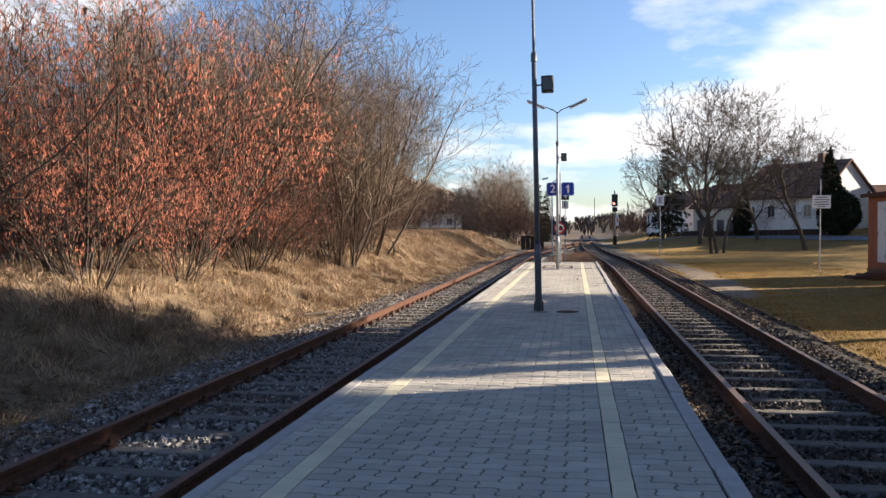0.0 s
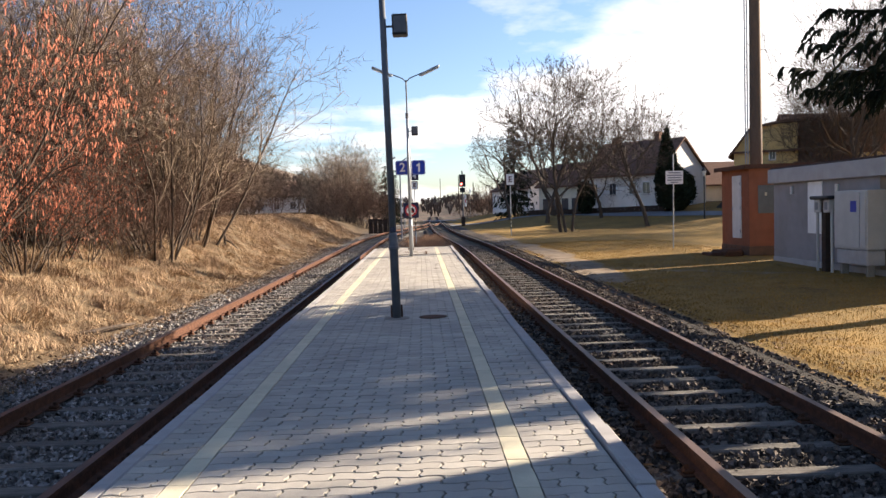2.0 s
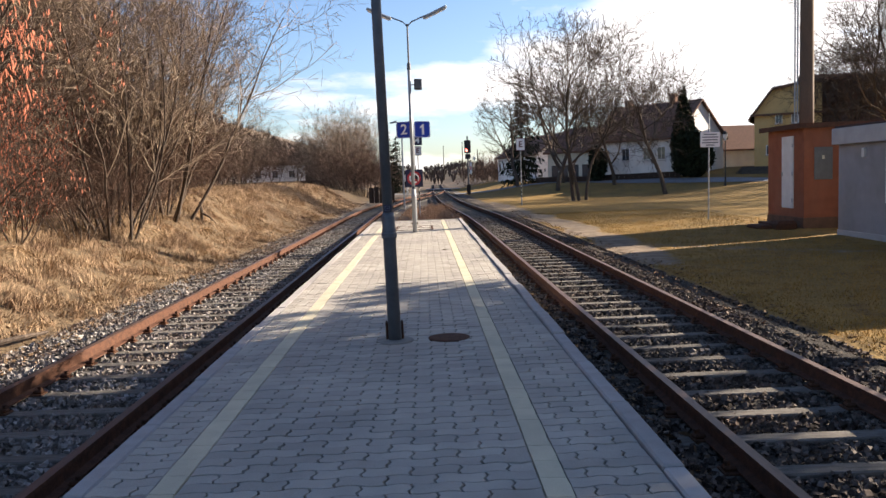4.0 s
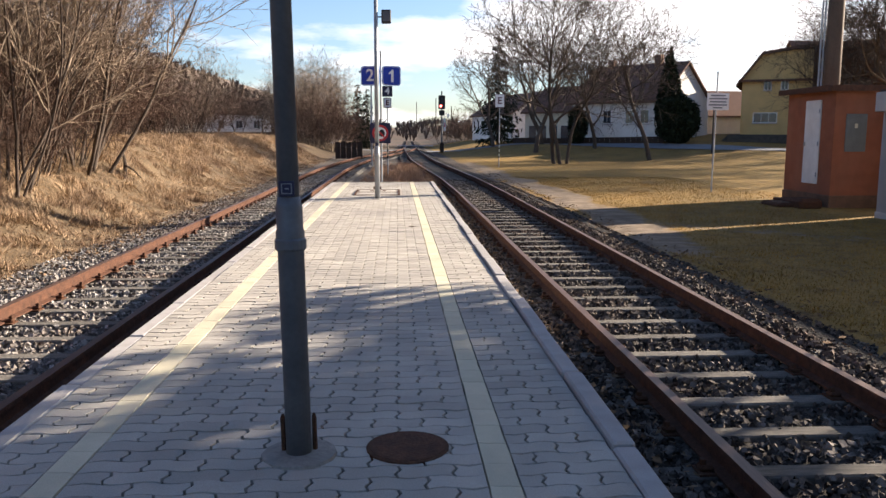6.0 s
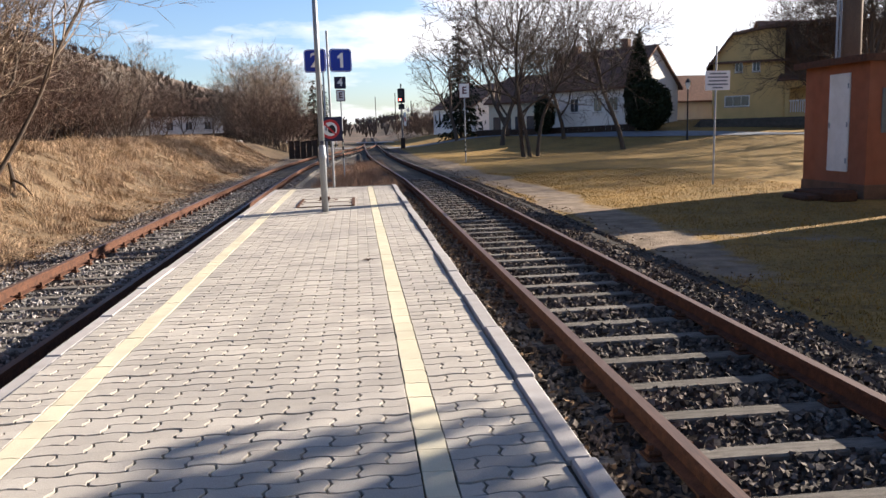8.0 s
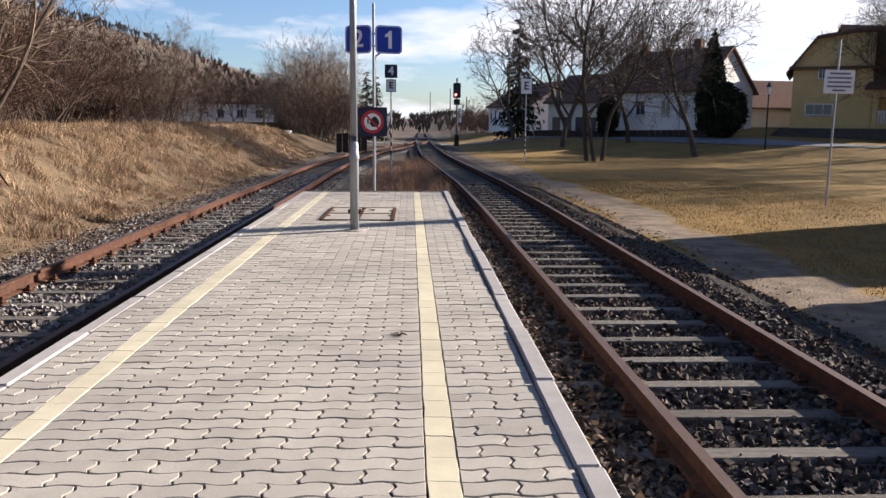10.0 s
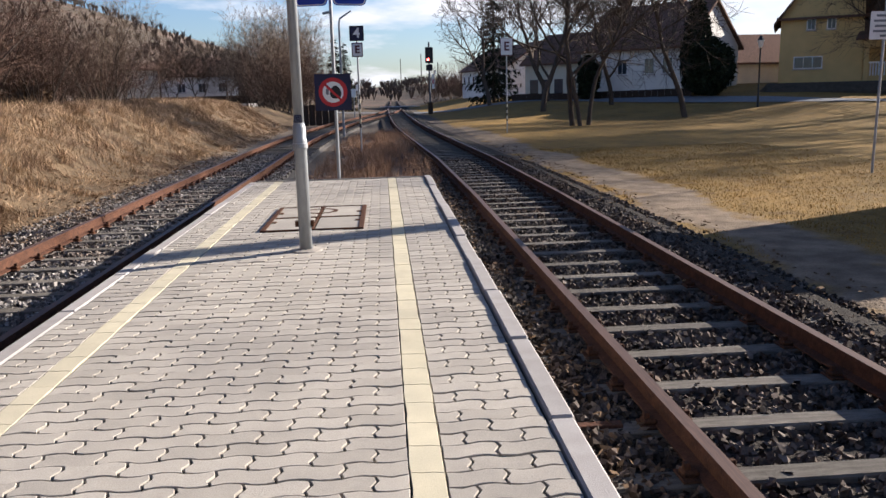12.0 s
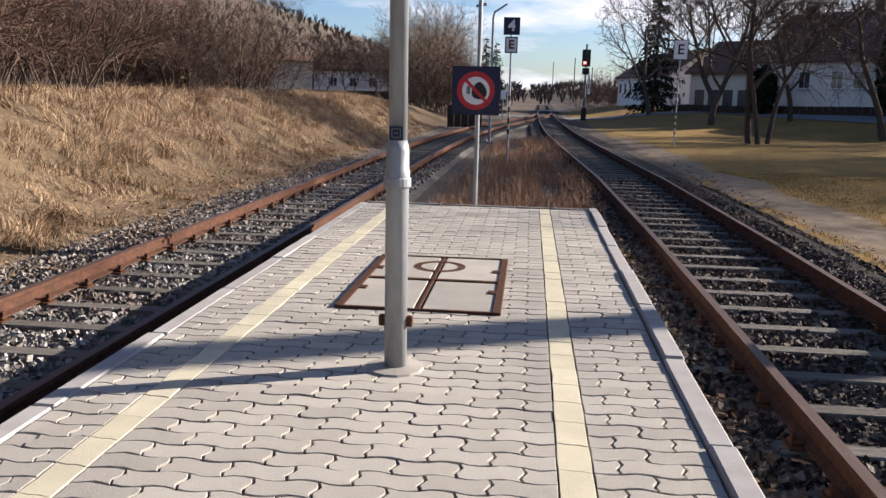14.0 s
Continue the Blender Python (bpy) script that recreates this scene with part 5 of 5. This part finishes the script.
def between(r):
    while True:
        y = 37.2 + 26 * r.random() ** 1.2
        x = -1.0 + 1.25 * r.normal()
        if -2.9 < x < .45 and noise.noise((x * 1.1, y * .7, 4.0)) > -.15 + .5 * (y < 39) and abs(x - along(LOOP, y)) > 1.9:
            return x, y, -.60, .8 + .5 * (x > -1.2)


o = raw("dry_weeds", *blades(15000, between, .14, .45, .004, .55, rng), M_REDGRASS)
tagged(o, "tall reddish-brown dry weeds between the tracks", "weeds", kind="stuff")


def on_lawn(r):
    while True:
        y = 6 + 44 * r.random() ** 1.3
        x = 3.75 + 8.5 * r.random() ** 1.3
        if path_mask(x, y) < .35 + .2 * r.random() and not (x > 10.2 and y < 36):
            return x, y, ground_height(x, y), 1.0 if noise.noise((x, y, 0)) > 0 else .6


o = raw("lawn_grass", *blades(90000, on_lawn, .025, .07, .005, .9, rng), M_LAWNBLADE)
tagged(o, "short dry yellow-green lawn grass", "grass", kind="stuff")


def litter(r):
    y = 1 + 50 * r.random() ** 1.3
    k = r.random()
    x = .06 + .55 * r.random() if k < .2 else (-8.0 + 2.1 * r.random() ** .8 if k < .86 else 2.9 + .9 * r.random())
    return x, y, (-.47 if x > -5.9 else ground_height(x, y)) + .02, 1.0


vs, fs = [], []
for _ in range(15000):
    x, y, z, _s = litter(rng)
    a, b = rng.normal(size=3) * (.02, .02, .008), rng.normal(size=3) * (.012, .012, .008)
    k = len(vs)
    c = np.array((x, y, z + .02))
    vs += [tuple(c - a), tuple(c + b), tuple(c + a), tuple(c - b)]
    fs.append((k, k + 1, k + 2, k + 3))
o = raw("leaf_litter", vs, fs, M_LEAF)
tagged(o, "dead brown leaves and stalks lying along the tracks", "leaves", kind="stuff")
bar = thing("rusty_bar", .34, 26.12, -.45, "short flat rusty iron bar lying beside the rail", "iron bar")
part("bar", slab(-.17, .17, -.035, .035, -.02, .01, .004), M_RUST, bar)
stump = thing("dead_branch", -8.9, 34.0, ground_height(-8.9, 34.0), "dark dead branch sticking out of the dry grass", "branch")
tubes("wood", [([(0, 0, -.1), (.02, 0, .3), (-.05, .05, .62)], [.06, .05, .03]), ([(.0, 0, .25), (.3, -.2, .12), (.6, -.5, -.1)], [.035, .025, .012])], M_BARK, 6, stump)
log = thing("fallen_branch", -7.1, 17.0, ground_height(-7.1, 17) + .04, "dark fallen branch lying at the foot of the bank", "branch")
tubes("wood", [([(-.5, -.5, 0), (0, 0, .03), (.3, .5, .05), (.35, 1.1, 0)], [.03, .04, .035, .02])], M_BARK, 6, log)


# distant woods on the hill and along the horizon
def woods(r):
    while True:
        y = 150 + 280 * r.random() ** 1.4
        x = -170 + 330 * r.random()
        if abs(x - along(MAIN, y)) > (9 if y < 230 else 0):
            return x, y, ground_height(x, y), 1.0


lines = []
for _ in range(2100):
    x, y, z, _s = woods(rng)
    h = rng.uniform(2, 4.6)
    for k in range(8):
        a = rng.uniform(0, 6.28)
        e = np.array((x + math.cos(a) * h * .35, y + math.sin(a) * h * .35, z + h * rng.uniform(.5, 1)))
        lines.append(([np.array((x, y, z)), (np.array((x, y, z + h * .45)) + e) / 2, e], [.07, .17, .03]))
o = tubes("distant_woods", lines, M_FARWOOD)
tagged(o, "bare brown woods on the distant hill", "woods", kind="stuff")

# ---- paving stones ----
ROW, LEN, AMP, GAP = .125, .262, .013, .013
PIECE_Z = .0


def paver_outline(x0, x1, y0, y1, n=7, slant0=True, slant1=True):
    """The outline of a wavy paving stone between two wavy joints."""
    def wave(x):
        return AMP * math.sin(2 * math.pi * x / LEN)

    def s(f, on):
        return .010 * math.sin(2 * math.pi * (f - .5)) + .012 * (f - .5) if on else 0.0
    pts = []
    for i in range(n):
        x = x0 + (x1 - x0) * i / (n - 1)
        pts.append((x, y0 + wave(x)))
    for f in (.3, .7):
        pts.append((x1 + s(f, slant1), y0 + (y1 - y0) * f + wave(x1)))
    for i in range(n):
        x = x1 + (x0 - x1) * i / (n - 1)
        pts.append((x, y1 + wave(x)))
    for f in (.7, .3):
        pts.append((x0 + s(f, slant0), y0 + (y1 - y0) * f + wave(x0)))
    return pts


def paver_faces(pts, z, vs, fs, drop=.03, edge=.0026, gap=GAP):
    c = np.mean(pts, axis=0)
    k, n = len(vs), len(pts)
    for shrink, dz in ((gap / 2 + edge, 0.0), (gap / 2, -edge), (gap / 2, -drop)):
        for p in pts:
            d = np.array(p) - c
            q = c + d * (1 - shrink / max(.03, abs(d[0]) + abs(d[1])) * 1.25)
            vs.append((q[0], q[1], z + dz))
    fs.append(tuple(range(k, k + n)))
    for a in (0, n):
        for i in range(n):
            j = (i + 1) % n
            fs.append((k + a + i, k + a + n + i, k + a + n + j, k + a + j))


STRIPS = ((-2.79, -2.652), (-.775, -.637))
LANES = ((PX0 + .125, STRIPS[0][0]), (STRIPS[0][1], STRIPS[1][0]), (STRIPS[1][1], PX1 - .125))
near_v, near_f = [], []
rest_v, rest_f = [], []
single = {}
prnd = random.Random(5)
row, y = 0, -6.0
while y < PY1 - .09:
    for a, b in LANES:
        off = LEN / 2 if row % 2 else 0.0
        cuts = [a + .001] + [k * LEN + off for k in range(-14, 1) if a + .06 < k * LEN + off < b - .06] + [b - .001]
        for x0, x1 in zip(cuts, cuts[1:]):
            z = prnd.gauss(0, .0016) + .004 * noise.noise((x0 * 1.3, y * .8, 0))
            full = abs(x1 - x0 - LEN) < .001
            if -2.22 < x0 and x1 < -1.14 and 30.80 < y and y + ROW < 32.64:
                continue
            if full and 27.0 < y < 29.9:
                key = row % 2
                o0 = off if key else 0.0
                m = pose(x0 - o0, y, z, prnd.gauss(0, .25), prnd.gauss(0, .2))
                if key not in single:
                    v, f = [], []
                    paver_faces(paver_outline(o0, o0 + LEN, 0, ROW), 0, v, f)
                    single[key] = raw("paving_stone", v, f, M_PAVER, platform)
                    single[key].matrix_basis = m
                else:
                    share("paving_stone", single[key], m, platform)
            else:
                paver_faces(paver_outline(x0, x1, y, y + ROW, 7 if full else 5, x0 > a + .01, x1 < b - .01), z, rest_v, rest_f)
    row += 1
    y += ROW
o = raw("paving", rest_v, rest_f, M_PAVER, platform, "pale grey-beige wavy interlocking paving")
tagged(o, kind="stuff")
ys = None
for a, b in STRIPS:
    y = -6.0
    while y < PY1 - .1:
        L = .25
        pts = [(a, y + .012), (a + .045, y + .002), (b - .045, y + .004), (b, y - .008), (b + prnd.uniform(-.004, .006), y + L * .5), (b, y + L - .008), (b - .045, y + L + .004), (a + .045, y + L + .002), (a, y + L + .012), (a - prnd.uniform(-.004, .006), y + L * .5)]
        v, f = [], []
        if ys is None or y > 20:
            paver_faces(pts, prnd.gauss(.001, .001), v, f, .03, .002, .003)
            raw("yellow_stone", v, f, M_YELLOW, platform)
            ys = 1
        else:
            paver_faces(pts, prnd.gauss(.001, .001), near_v, near_f, .03, .002, .003)
        y += L
o = raw("yellow_line", near_v, near_f, M_YELLOW, platform, "yellow safety line of paving stones")
tagged(o, kind="stuff")
weed = thing("weed_tuft", -.93, 23.86, .0, "small brown weed growing in a paving joint", "weed")
tubes("stalks", [([(0, 0, 0), (.03 * math.cos(k), .03 * math.sin(k), .02), (.06 * math.cos(k), .06 * math.sin(k), .012)], [.004, .004, .002]) for k in range(9)], M_TWIGRED, 4, weed)
